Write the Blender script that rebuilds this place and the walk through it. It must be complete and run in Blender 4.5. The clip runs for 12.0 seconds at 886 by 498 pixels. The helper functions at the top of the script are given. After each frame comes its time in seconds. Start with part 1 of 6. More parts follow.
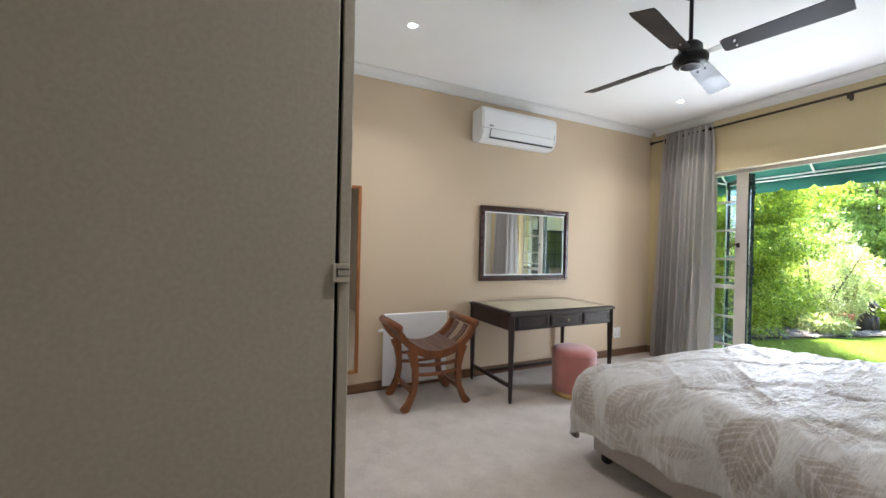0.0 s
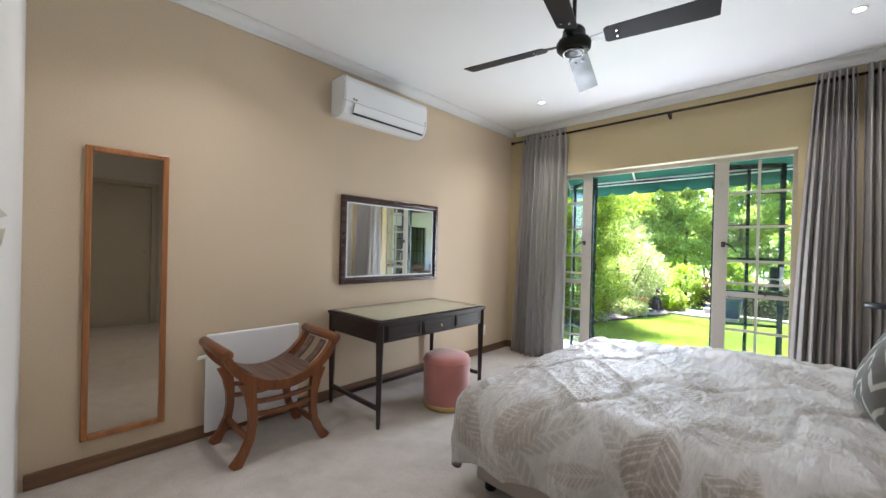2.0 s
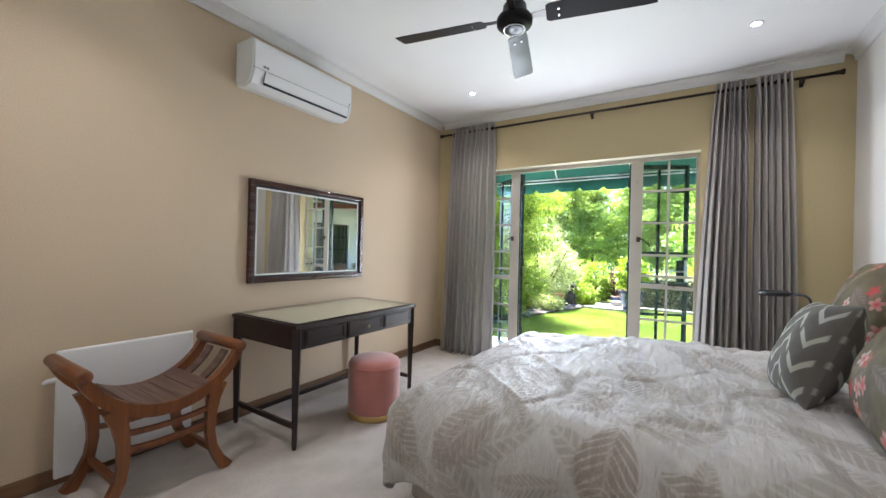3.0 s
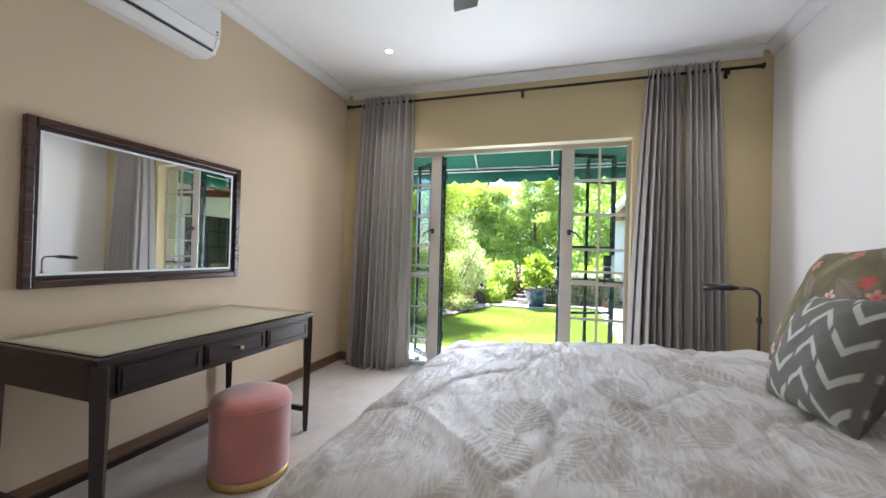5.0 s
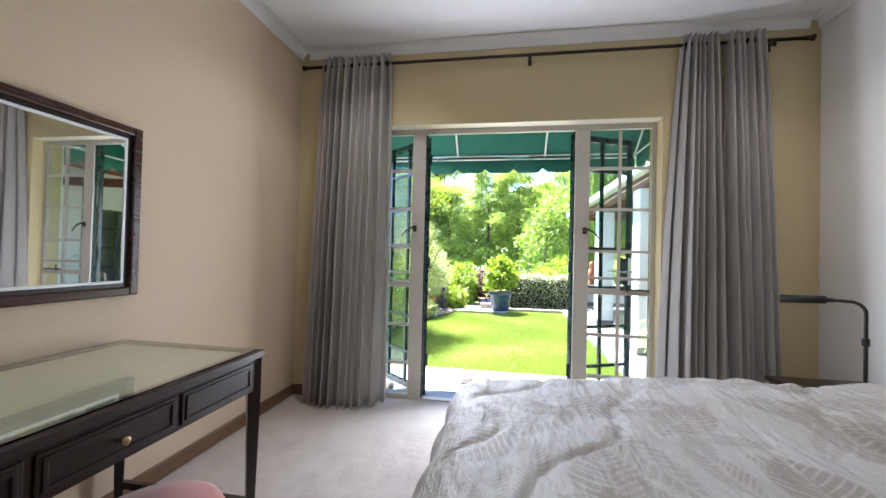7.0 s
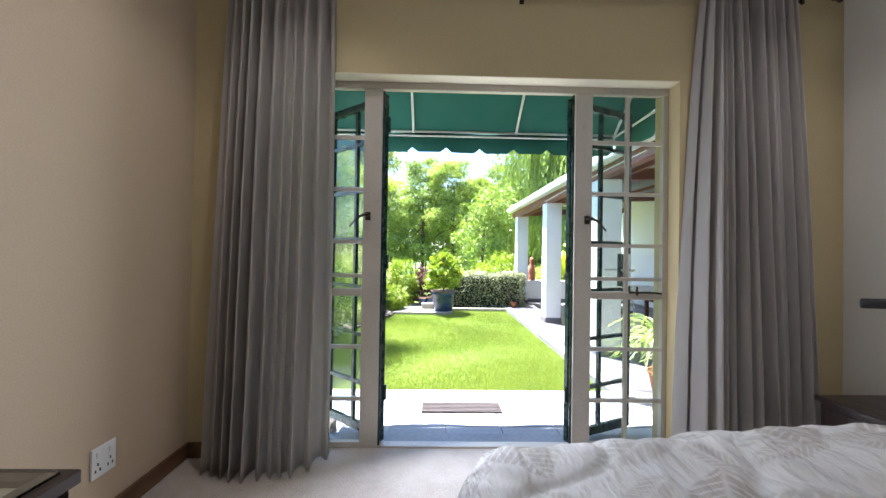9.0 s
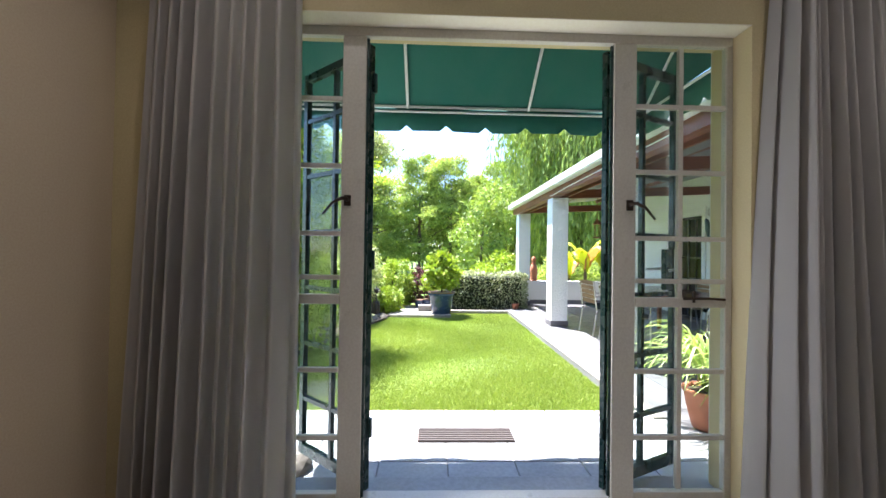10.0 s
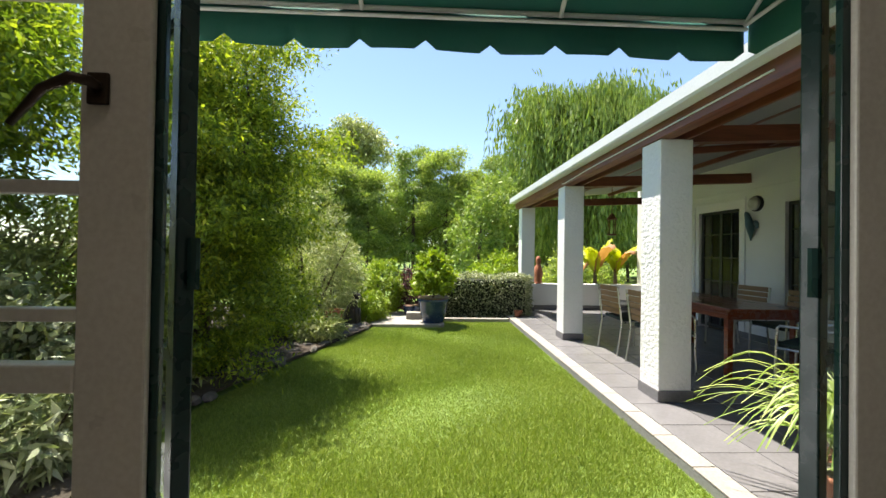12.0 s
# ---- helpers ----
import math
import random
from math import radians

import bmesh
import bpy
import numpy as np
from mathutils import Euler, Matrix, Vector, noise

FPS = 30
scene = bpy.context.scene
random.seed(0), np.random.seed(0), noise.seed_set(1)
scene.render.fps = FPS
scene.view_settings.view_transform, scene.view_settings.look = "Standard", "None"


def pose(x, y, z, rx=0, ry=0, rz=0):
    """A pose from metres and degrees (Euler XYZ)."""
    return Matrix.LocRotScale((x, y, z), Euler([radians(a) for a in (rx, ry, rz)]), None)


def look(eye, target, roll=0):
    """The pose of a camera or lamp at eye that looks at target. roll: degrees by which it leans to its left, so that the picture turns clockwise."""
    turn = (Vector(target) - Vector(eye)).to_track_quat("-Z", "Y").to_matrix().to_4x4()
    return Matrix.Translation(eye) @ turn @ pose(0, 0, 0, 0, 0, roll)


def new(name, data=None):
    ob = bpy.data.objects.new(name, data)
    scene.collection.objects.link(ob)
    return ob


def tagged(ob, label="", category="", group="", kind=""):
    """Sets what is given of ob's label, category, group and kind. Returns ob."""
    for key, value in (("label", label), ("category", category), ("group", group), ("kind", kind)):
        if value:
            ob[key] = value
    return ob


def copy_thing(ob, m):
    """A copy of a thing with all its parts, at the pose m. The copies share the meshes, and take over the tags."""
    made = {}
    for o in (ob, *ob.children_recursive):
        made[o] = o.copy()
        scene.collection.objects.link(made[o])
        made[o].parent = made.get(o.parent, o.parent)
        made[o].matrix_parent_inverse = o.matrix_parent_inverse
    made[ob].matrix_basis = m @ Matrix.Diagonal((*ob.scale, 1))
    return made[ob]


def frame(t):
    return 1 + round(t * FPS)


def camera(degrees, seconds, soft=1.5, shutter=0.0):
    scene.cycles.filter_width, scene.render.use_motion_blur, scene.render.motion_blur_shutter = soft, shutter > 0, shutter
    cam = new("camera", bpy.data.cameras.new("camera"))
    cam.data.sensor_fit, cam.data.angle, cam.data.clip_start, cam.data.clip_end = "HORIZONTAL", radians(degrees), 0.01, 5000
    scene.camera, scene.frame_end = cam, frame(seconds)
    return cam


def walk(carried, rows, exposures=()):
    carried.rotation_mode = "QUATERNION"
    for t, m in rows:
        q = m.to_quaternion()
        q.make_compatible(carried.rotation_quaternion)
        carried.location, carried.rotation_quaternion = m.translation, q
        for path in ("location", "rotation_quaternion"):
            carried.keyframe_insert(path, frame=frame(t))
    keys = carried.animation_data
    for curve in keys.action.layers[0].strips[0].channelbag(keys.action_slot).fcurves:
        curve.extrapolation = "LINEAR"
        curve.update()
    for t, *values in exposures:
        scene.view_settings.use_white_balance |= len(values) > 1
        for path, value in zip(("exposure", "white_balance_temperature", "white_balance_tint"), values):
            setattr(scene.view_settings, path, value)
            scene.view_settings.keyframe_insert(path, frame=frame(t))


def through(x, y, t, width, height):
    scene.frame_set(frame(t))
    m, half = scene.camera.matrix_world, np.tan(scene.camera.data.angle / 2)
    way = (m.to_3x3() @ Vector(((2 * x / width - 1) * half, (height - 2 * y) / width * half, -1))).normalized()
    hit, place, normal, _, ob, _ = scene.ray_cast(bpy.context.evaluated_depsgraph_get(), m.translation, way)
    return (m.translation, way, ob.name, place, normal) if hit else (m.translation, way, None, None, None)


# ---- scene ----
# the camera and its walk
cam = camera(98.7, 12.0)
PATH = [
    (0, (0.794, 1.096, 1.284), (1.657, 2.901, 1.278), 1.3),
    (0.5, (0.866, 1.22, 1.289), (1.875, 2.947, 1.282), 1.4),
    (1, (0.951, 1.339, 1.298), (2.121, 2.961, 1.29), 1.4),
    (1.5, (0.985, 1.435, 1.29), (2.298, 2.943, 1.28), 1.5),
    (2, (1.044, 1.544, 1.294), (2.493, 2.922, 1.285), 1.4),
    (2.5, (1.099, 1.642, 1.27), (2.678, 2.871, 1.265), 1.4),
    (3, (1.197, 1.731, 1.241), (2.891, 2.794, 1.242), 1.4),
    (3.5, (1.332, 1.822, 1.225), (3.112, 2.733, 1.223), 1.5),
    (5.5, (1.936, 2.28, 1.162), (3.868, 2.796, 1.187), 1.5),
    (6, (2.123, 2.428, 1.162), (4.076, 2.856, 1.189), 1.4),
    (6.5, (2.267, 2.55, 1.168), (4.229, 2.937, 1.197), 1.4),
    (7, (2.41, 2.683, 1.175), (4.383, 3.012, 1.206), 1.4),
    (7.6, (2.515, 2.90, 1.178), (4.506, 3.091, 1.204), 1.1),
    (8.2, (2.77, 3.03, 1.182), (4.769, 3.102, 1.208), 1.1),
    (8.8, (3.045, 3.022, 1.180), (5.045, 2.992, 1.202), 0.9),
    (9, (3.144, 3.021, 1.171), (5.144, 2.978, 1.192), 0.9),
    (9.5, (3.392, 3.033, 1.155), (5.391, 2.978, 1.175), 0.9),
    (10, (3.665, 3.033, 1.148), (5.664, 2.973, 1.169), 0.8),
    (10.5, (3.973, 3.031, 1.149), (5.972, 2.969, 1.172), 0.7),
    (11, (4.241, 2.961, 1.139), (6.24, 2.904, 1.158), 0.8),
    (11.5, (4.515, 2.92, 1.146), (6.513, 2.855, 1.166), 1.0),
    (12, (4.817, 2.903, 1.136), (6.816, 2.828, 1.156), 0.9),
]
EXPOSURES = [(0.0, 4.0, 5850, 14), (2.0, 3.85, 5850, 14), (3.5, 3.75, 5850, 14), (5.5, 3.62, 5850, 16), (7.0, 3.42, 5850, 17), (9.0, 3.0, 5900, 17), (10.0, 2.7, 6050, 16), (11.0, 2.15, 6250, 13), (12.0, 1.55, 6900, 10)]
walk(cam, [(t, look(eye, target, roll)) for t, eye, target, roll in PATH], EXPOSURES)

# ---------------------------------------------------------------- light
SUN_WAY = Vector((0.26, 0.22, 1.0)).normalized()
world = bpy.data.worlds.new("sky")
scene.world = world
world.use_nodes = True
wt = world.node_tree
sky = wt.nodes.new("ShaderNodeTexSky")
sky.sky_type, sky.sun_disc = "NISHITA", False
sky.sun_elevation = math.asin(SUN_WAY.z)
sky.sun_rotation = math.atan2(SUN_WAY.x, SUN_WAY.y)
sky.air_density, sky.dust_density, sky.ozone_density = 1.0, 0.3, 3.0
wt.nodes["Background"].inputs["Strength"].default_value = 0.097
wt.links.new(sky.outputs[0], wt.nodes["Background"].inputs["Color"])
sun_data = bpy.data.lights.new("sun", "SUN")
sun_data.energy, sun_data.angle, sun_data.color = 5.0, radians(0.5), (1.0, 0.95, 0.87)
sun = new("sun", sun_data)
sun.matrix_world = look((0, 0, 30), Vector((0, 0, 30)) - SUN_WAY)
# the last one is unseen, added at the grid's fourth corner to brighten the wardrobe
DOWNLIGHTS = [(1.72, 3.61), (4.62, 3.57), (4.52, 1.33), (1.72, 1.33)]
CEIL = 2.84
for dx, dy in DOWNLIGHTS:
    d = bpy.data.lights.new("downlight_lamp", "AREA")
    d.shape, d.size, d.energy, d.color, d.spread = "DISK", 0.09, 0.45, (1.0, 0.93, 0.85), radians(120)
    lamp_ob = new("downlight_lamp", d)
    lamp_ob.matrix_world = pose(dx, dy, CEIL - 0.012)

# the sky's light in the open half of the garden door
day = bpy.data.lights.new("door_daylight", "AREA")
day.shape, day.size, day.size_y, day.energy, day.color = "RECTANGLE", 0.42, 1.4, 3.4, (0.92, 0.96, 1.0)
day_ob = new("door_daylight", day)
day_ob.matrix_world = look((5.41, 3.08, 0.98), (4.41, 2.66, 0.97))


# ---------------------------------------------------------------- materials
def nodes_of(name):
    m = bpy.data.materials.new(name)
    m.use_nodes = True
    t = m.node_tree
    return m, t, t.nodes["Principled BSDF"]


def link(t, a, b):
    t.links.new(a, b)


def coords(t, scale=(1, 1, 1), rot=(0, 0, 0), out="Object"):
    c, mp = t.nodes.new("ShaderNodeTexCoord"), t.nodes.new("ShaderNodeMapping")
    mp.inputs["Scale"].default_value, mp.inputs["Rotation"].default_value = scale, rot
    link(t, c.outputs[out], mp.inputs["Vector"])
    return mp.outputs[0]


def noise_of(t, vec, scale, detail=4.0, rough=0.55):
    n = t.nodes.new("ShaderNodeTexNoise")
    n.inputs["Scale"].default_value, n.inputs["Detail"].default_value, n.inputs["Roughness"].default_value = scale, detail, rough
    link(t, vec, n.inputs["Vector"])
    return n.outputs["Fac"]


def ramp(t, fac, stops):
    r = t.nodes.new("ShaderNodeValToRGB")
    while len(r.color_ramp.elements) < len(stops):
        r.color_ramp.elements.new(0.5)
    for e, (p, c) in zip(r.color_ramp.elements, stops):
        e.position, e.color = p, (*c, 1)
    link(t, fac, r.inputs[0])
    return r.outputs[0]


def mix(t, fac, a, b, kind="MIX"):
    m = t.nodes.new("ShaderNodeMix")
    m.data_type, m.blend_type = "RGBA", kind
    for s, v in ((m.inputs[0], fac), (m.inputs[6], a), (m.inputs[7], b)):
        if isinstance(v, (int, float)):
            s.default_value = v
        elif isinstance(v, tuple):
            s.default_value = (*v, 1)
        else:
            link(t, v, s)
    return m.outputs[2]


def calc(t, op, a, b=0.0, c=0.0):
    m = t.nodes.new("ShaderNodeMath")
    m.operation = op
    for s, v in zip(m.inputs, (a, b, c)):
        if isinstance(v, (int, float)):
            s.default_value = v
        else:
            link(t, v, s)
    return m.outputs[0]


def bump(t, bsdf, height, strength=0.2, dist=0.01):
    b = t.nodes.new("ShaderNodeBump")
    b.inputs["Strength"].default_value, b.inputs["Distance"].default_value = strength, dist
    link(t, height, b.inputs["Height"])
    link(t, b.outputs[0], bsdf.inputs["Normal"])


def surface(name, colour, rough=0.6, metal=0.0, vary=0.12, big=1.2, fine=60.0, relief=0.15, dist=0.002, stretch=(1, 1, 1), spec=None, each=0.0):
    """Paint, stone, cloth and the like: tone at two scales, fine relief."""
    m, t, b = nodes_of(name)
    v = coords(t, stretch)
    dark, light = tuple(c * (1 - vary) for c in colour), tuple(min(1, c * (1 + vary)) for c in colour)
    large = ramp(t, noise_of(t, v, big, 5), [(0.3, dark), (0.7, light)])
    small = noise_of(t, v, fine, 3)
    col = mix(t, 0.5 * vary + 0.04, large, ramp(t, small, [(0.35, (0.0, 0.0, 0.0)), (0.65, (1, 1, 1))]), "OVERLAY")
    if each:
        o = t.nodes.new("ShaderNodeObjectInfo")
        col = mix(t, each, col, ramp(t, o.outputs["Random"], [(0.0, (0.1, 0.1, 0.1)), (1.0, (0.9, 0.9, 0.9))]), "OVERLAY")
    link(t, col, b.inputs["Base Color"])
    r = ramp(t, noise_of(t, v, big * 4, 3), [(0.3, (max(0.02, rough - 0.08),) * 3), (0.7, (min(1, rough + 0.08),) * 3)])
    link(t, r, b.inputs["Roughness"])
    b.inputs["Metallic"].default_value = metal
    if spec is not None:
        b.inputs["Specular IOR Level"].default_value = spec
    bump(t, b, small, relief, dist)
    return m


def timber(name, dark, light, axis=0, rough=0.4, coat=0.0, scale=1.0):
    m, t, b = nodes_of(name)
    s = [22 * scale, 22 * scale, 22 * scale]
    s[axis] = 1.6 * scale
    v = coords(t, tuple(s))
    grain = noise_of(t, v, 1.0, 6, 0.6)
    fine = noise_of(t, coords(t, tuple(k * 6 for k in s)), 1.0, 3)
    col = ramp(t, grain, [(0.25, dark), (0.5, tuple((a + c) / 2 for a, c in zip(dark, light))), (0.78, light)])
    col = mix(t, 0.18, col, ramp(t, fine, [(0.3, (0.1, 0.1, 0.1)), (0.7, (0.9, 0.9, 0.9))]), "OVERLAY")
    link(t, col, b.inputs["Base Color"])
    link(t, ramp(t, grain, [(0.2, (rough + 0.1,) * 3), (0.8, (rough - 0.06,) * 3)]), b.inputs["Roughness"])
    b.inputs["Coat Weight"].default_value, b.inputs["Coat Roughness"].default_value = coat, 0.15
    bump(t, b, fine, 0.12, 0.001)
    return m


def glass(name, tint=(0.96, 0.985, 0.975)):
    """A thin pane: it lets light through, with a sheen that grows at a slant."""
    m = bpy.data.materials.new(name)
    m.use_nodes = True
    t = m.node_tree
    t.nodes.clear()
    out, tr, gl, mx, lw = (t.nodes.new(k) for k in ("ShaderNodeOutputMaterial", "ShaderNodeBsdfTransparent", "ShaderNodeBsdfGlossy", "ShaderNodeMixShader", "ShaderNodeLayerWeight"))
    tr.inputs[0].default_value = (*tint, 1)
    gl.inputs["Roughness"].default_value = 0.01
    lw.inputs[0].default_value = 0.5
    f = calc(t, "ADD", 0.025, calc(t, "MULTIPLY", calc(t, "POWER", lw.outputs["Facing"], 5.0), 0.5))
    link(t, f, mx.inputs[0]), link(t, tr.outputs[0], mx.inputs[1]), link(t, gl.outputs[0], mx.inputs[2]), link(t, mx.outputs[0], out.inputs[0])
    return m


def leafy(name, colours, rough=0.5, through=0.35):
    m, t, b = nodes_of(name)
    g = t.nodes.new("ShaderNodeNewGeometry")
    n = noise_of(t, coords(t), 0.7, 3)
    f = calc(t, "ADD", calc(t, "MULTIPLY", g.outputs["Random Per Island"], 0.65), calc(t, "MULTIPLY", calc(t, "SUBTRACT", n, 0.25), 0.6))
    k = len(colours) - 1
    col = ramp(t, f, [(0.1 + 0.8 * i / k, c) for i, c in enumerate(colours)])
    link(t, col, b.inputs["Base Color"])
    b.inputs["Roughness"].default_value = rough
    tl, mx = t.nodes.new("ShaderNodeBsdfTranslucent"), t.nodes.new("ShaderNodeMixShader")
    link(t, mix(t, 1.0, col, (0.95, 1.0, 0.45), "MULTIPLY"), tl.inputs[0])
    mx.inputs[0].default_value = through
    link(t, b.outputs[0], mx.inputs[1]), link(t, tl.outputs[0], mx.inputs[2])
    link(t, mx.outputs[0], t.nodes["Material Output"].inputs[0])
    return m


WALL = surface("beige wall paint", (0.62, 0.495, 0.345), 0.75, vary=0.03, big=0.8, fine=140, relief=0.12)
WALL_OCHRE = surface("ochre wall paint", (0.56, 0.46, 0.26), 0.75, vary=0.03, big=0.8, fine=140, relief=0.12)
WALL_WHITE = surface("off-white wall paint", (0.74, 0.72, 0.68), 0.7, vary=0.03, big=0.8, fine=140, relief=0.12)
CEIL_PAINT = surface("white ceiling paint", (0.90, 0.90, 0.895), 0.8, vary=0.02, big=0.9, fine=110, relief=0.1)
CORNICE = surface("white cornice plaster", (0.80, 0.80, 0.78), 0.6, vary=0.02)
SKIRT = timber("brown skirting wood", (0.10, 0.05, 0.025), (0.22, 0.12, 0.06), 0, 0.45)
FRAME_PAINT = surface("cream steel frame paint", (0.56, 0.52, 0.45), 0.35, vary=0.05, big=3, fine=90, relief=0.08)
GREEN_STEEL = surface("dark green door steel", (0.010, 0.035, 0.030), 0.28, vary=0.1, big=3, fine=90, relief=0.05)
PANE = glass("window glass")
CUPBOARD = surface("cream cupboard paint", (0.56, 0.52, 0.42), 0.45, vary=0.04, big=2, fine=100, relief=0.08)
GAP_SHADE = surface("painted gap shade", (0.01, 0.01, 0.01), 0.9)
BRONZE = surface("dark bronze", (0.05, 0.035, 0.025), 0.4, metal=0.8)
EBONY = timber("dark stained wood", (0.008, 0.004, 0.0035), (0.032, 0.014, 0.010), 0, 0.32, 0.12)
TEAK = timber("reddish teak", (0.10, 0.027, 0.006), (0.27, 0.088, 0.022), 2, 0.35, 0.25)
TEAK_X = timber("reddish teak lengthways", (0.10, 0.027, 0.006), (0.27, 0.088, 0.022), 1, 0.35, 0.25)
SEAT_WOOD = timber("grey brown seat wood", (0.07, 0.035, 0.022), (0.20, 0.12, 0.085), 1, 0.5)
PINE = timber("orange pine", (0.24, 0.085, 0.022), (0.44, 0.18, 0.055), 2, 0.35, 0.2)
WHITE_PLASTIC = surface("white plastic", (0.84, 0.85, 0.845), 0.55, vary=0.01, relief=0.02, spec=0.3)
HEATER_PAINT = surface("white heater panel", (0.85, 0.85, 0.84), 0.5, vary=0.02, relief=0.05)
DARK_PLASTIC = surface("black plastic", (0.012, 0.012, 0.013), 0.35, vary=0.05, relief=0.02)
FAN_BLACK = surface("black enamel", (0.012, 0.011, 0.011), 0.42, vary=0.08, relief=0.02, spec=0.28)
STEEL = surface("brushed steel", (0.55, 0.55, 0.54), 0.3, metal=1.0, vary=0.06)
BRASS = surface("aged brass", (0.45, 0.36, 0.20), 0.3, metal=1.0, vary=0.1)
PINK = surface("pink velvet", (0.46, 0.17, 0.14), 0.85, vary=0.16, big=5, fine=260, relief=0.3)
PINK.node_tree.nodes["Principled BSDF"].inputs["Sheen Weight"].default_value = 0.6
GOLD = surface("pale gold band", (0.50, 0.33, 0.12), 0.4, metal=0.6)
CURTAIN = surface("grey curtain cloth", (0.54, 0.51, 0.485), 0.85, vary=0.06, big=2, fine=500, relief=0.35, dist=0.001)
ct = CURTAIN.node_tree
cb, cx, cm = ct.nodes["Principled BSDF"], ct.nodes.new("ShaderNodeBsdfTranslucent"), ct.nodes.new("ShaderNodeMixShader")
cx.inputs[0].default_value, cm.inputs[0].default_value = (0.76, 0.72, 0.67, 1), 0.50
link(ct, cb.outputs[0], cm.inputs[1]), link(ct, cx.outputs[0], cm.inputs[2]), link(ct, cm.outputs[0], ct.nodes["Material Output"].inputs[0])
DIVAN = surface("grey beige divan cloth", (0.46, 0.41, 0.36), 0.9, vary=0.05, big=3, fine=400, relief=0.3, dist=0.001)
AWNING = surface("green awning canvas", (0.012, 0.115, 0.085), 0.8, vary=0.08, big=1.5, fine=300, relief=0.25, dist=0.001)
WHITE_BAR = surface("white painted tube", (0.72, 0.72, 0.70), 0.4, vary=0.04)
PATIO_TILE = surface("grey slate tile", (0.27, 0.28, 0.30), 0.55, vary=0.10, big=2.5, fine=40, relief=0.15, each=0.12)
JOINT = surface("grey tile joint", (0.22, 0.22, 0.22), 0.9)
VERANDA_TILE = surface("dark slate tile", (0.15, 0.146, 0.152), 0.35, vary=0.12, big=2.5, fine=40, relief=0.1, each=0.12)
KERB = surface("pale kerb stone", (0.27, 0.25, 0.225), 0.85, vary=0.12, big=4, fine=50, relief=0.35)
STUCCO = surface("rough white plaster", (0.78, 0.78, 0.77), 0.85, vary=0.03, big=2, fine=28, relief=0.9, dist=0.012)
HOUSE_WHITE = surface("white house paint", (0.74, 0.74, 0.71), 0.8, vary=0.04, big=1.2, fine=60, relief=0.2)
RED_BEAM = timber("red brown beam", (0.12, 0.035, 0.018), (0.24, 0.075, 0.035), 0, 0.45)
ROOF_WHITE = surface("white gutter paint", (0.66, 0.69, 0.69), 0.45, vary=0.05)
ROOF_GREY = surface("grey roof boards", (0.30, 0.31, 0.33), 0.7, vary=0.06)
SOIL = surface("dark garden soil", (0.055, 0.040, 0.028), 0.95, vary=0.35, big=3, fine=40, relief=0.8, dist=0.02)
TURF = surface("lawn earth", (0.14, 0.21, 0.045), 0.95, vary=0.3, big=1.2, fine=45, relief=0.8, dist=0.02)
ROCK = surface("grey rock", (0.13, 0.115, 0.10), 0.9, vary=0.25, big=5, fine=30, relief=0.7, dist=0.01)
TERRACOTTA = surface("terracotta", (0.36, 0.13, 0.07), 0.8, vary=0.15, big=6, fine=60, relief=0.25)
BLUE_GLAZE = surface("blue glazed pot", (0.030, 0.055, 0.13), 0.22, vary=0.2, big=6, fine=40, relief=0.08)
BARK = surface("brown bark", (0.10, 0.07, 0.05), 0.95, vary=0.3, big=6, fine=50, relief=0.9, dist=0.01, stretch=(1, 1, 0.2))
DARK_STATUE = surface("dark bronze statue", (0.035, 0.025, 0.02), 0.5, vary=0.2, big=8)
FENCE_GREEN = surface("green fence steel", (0.015, 0.06, 0.045), 0.5)
LAWN = leafy("grass blades", [(0.135, 0.21, 0.036), (0.25, 0.345, 0.06), (0.43, 0.485, 0.13)], 0.6, 0.3)
LEAF_MAPLE = leafy("bright green leaves", [(0.085, 0.145, 0.016), (0.23, 0.315, 0.030), (0.53, 0.56, 0.055)], 0.6, 0.5)
LEAF_DEEP = leafy("mid green leaves", [(0.13, 0.205, 0.055), (0.30, 0.385, 0.11), (0.55, 0.60, 0.19)], 0.7, 0.6)
LEAF_WILLOW = leafy("willow leaves", [(0.124, 0.207, 0.042), (0.248, 0.345, 0.075), (0.394, 0.466, 0.116)], 0.5, 0.4)
LEAF_YELLOW = leafy("yellow green leaves", [(0.125, 0.213, 0.015), (0.250, 0.350, 0.025), (0.400, 0.475, 0.050)], 0.5, 0.4)
LEAF_GREY = leafy("grey green leaves", [(0.180, 0.218, 0.097), (0.360, 0.403, 0.179), (0.594, 0.605, 0.304)], 0.6, 0.3)
LEAF_PURPLE = leafy("purple leaves", [(0.05, 0.012, 0.02), (0.11, 0.03, 0.045), (0.19, 0.07, 0.08)], 0.5, 0.3)
LEAF_HEDGE = leafy("variegated hedge leaves", [(0.11, 0.15, 0.055), (0.29, 0.32, 0.18), (0.66, 0.66, 0.50)], 0.55, 0.25)
LEAF_DRY = leafy("dry banana leaves", [(0.22, 0.09, 0.03), (0.42, 0.20, 0.08), (0.55, 0.32, 0.16)], 0.6, 0.4)
LEAF_STRAP = leafy("striped strap leaves", [(0.17, 0.29, 0.05), (0.37, 0.46, 0.15), (0.64, 0.68, 0.42)], 0.4, 0.4)
LEAF_BANANA = leafy("banana leaves", [(0.26, 0.36, 0.018), (0.46, 0.50, 0.024), (0.66, 0.56, 0.05)], 0.4, 0.5)


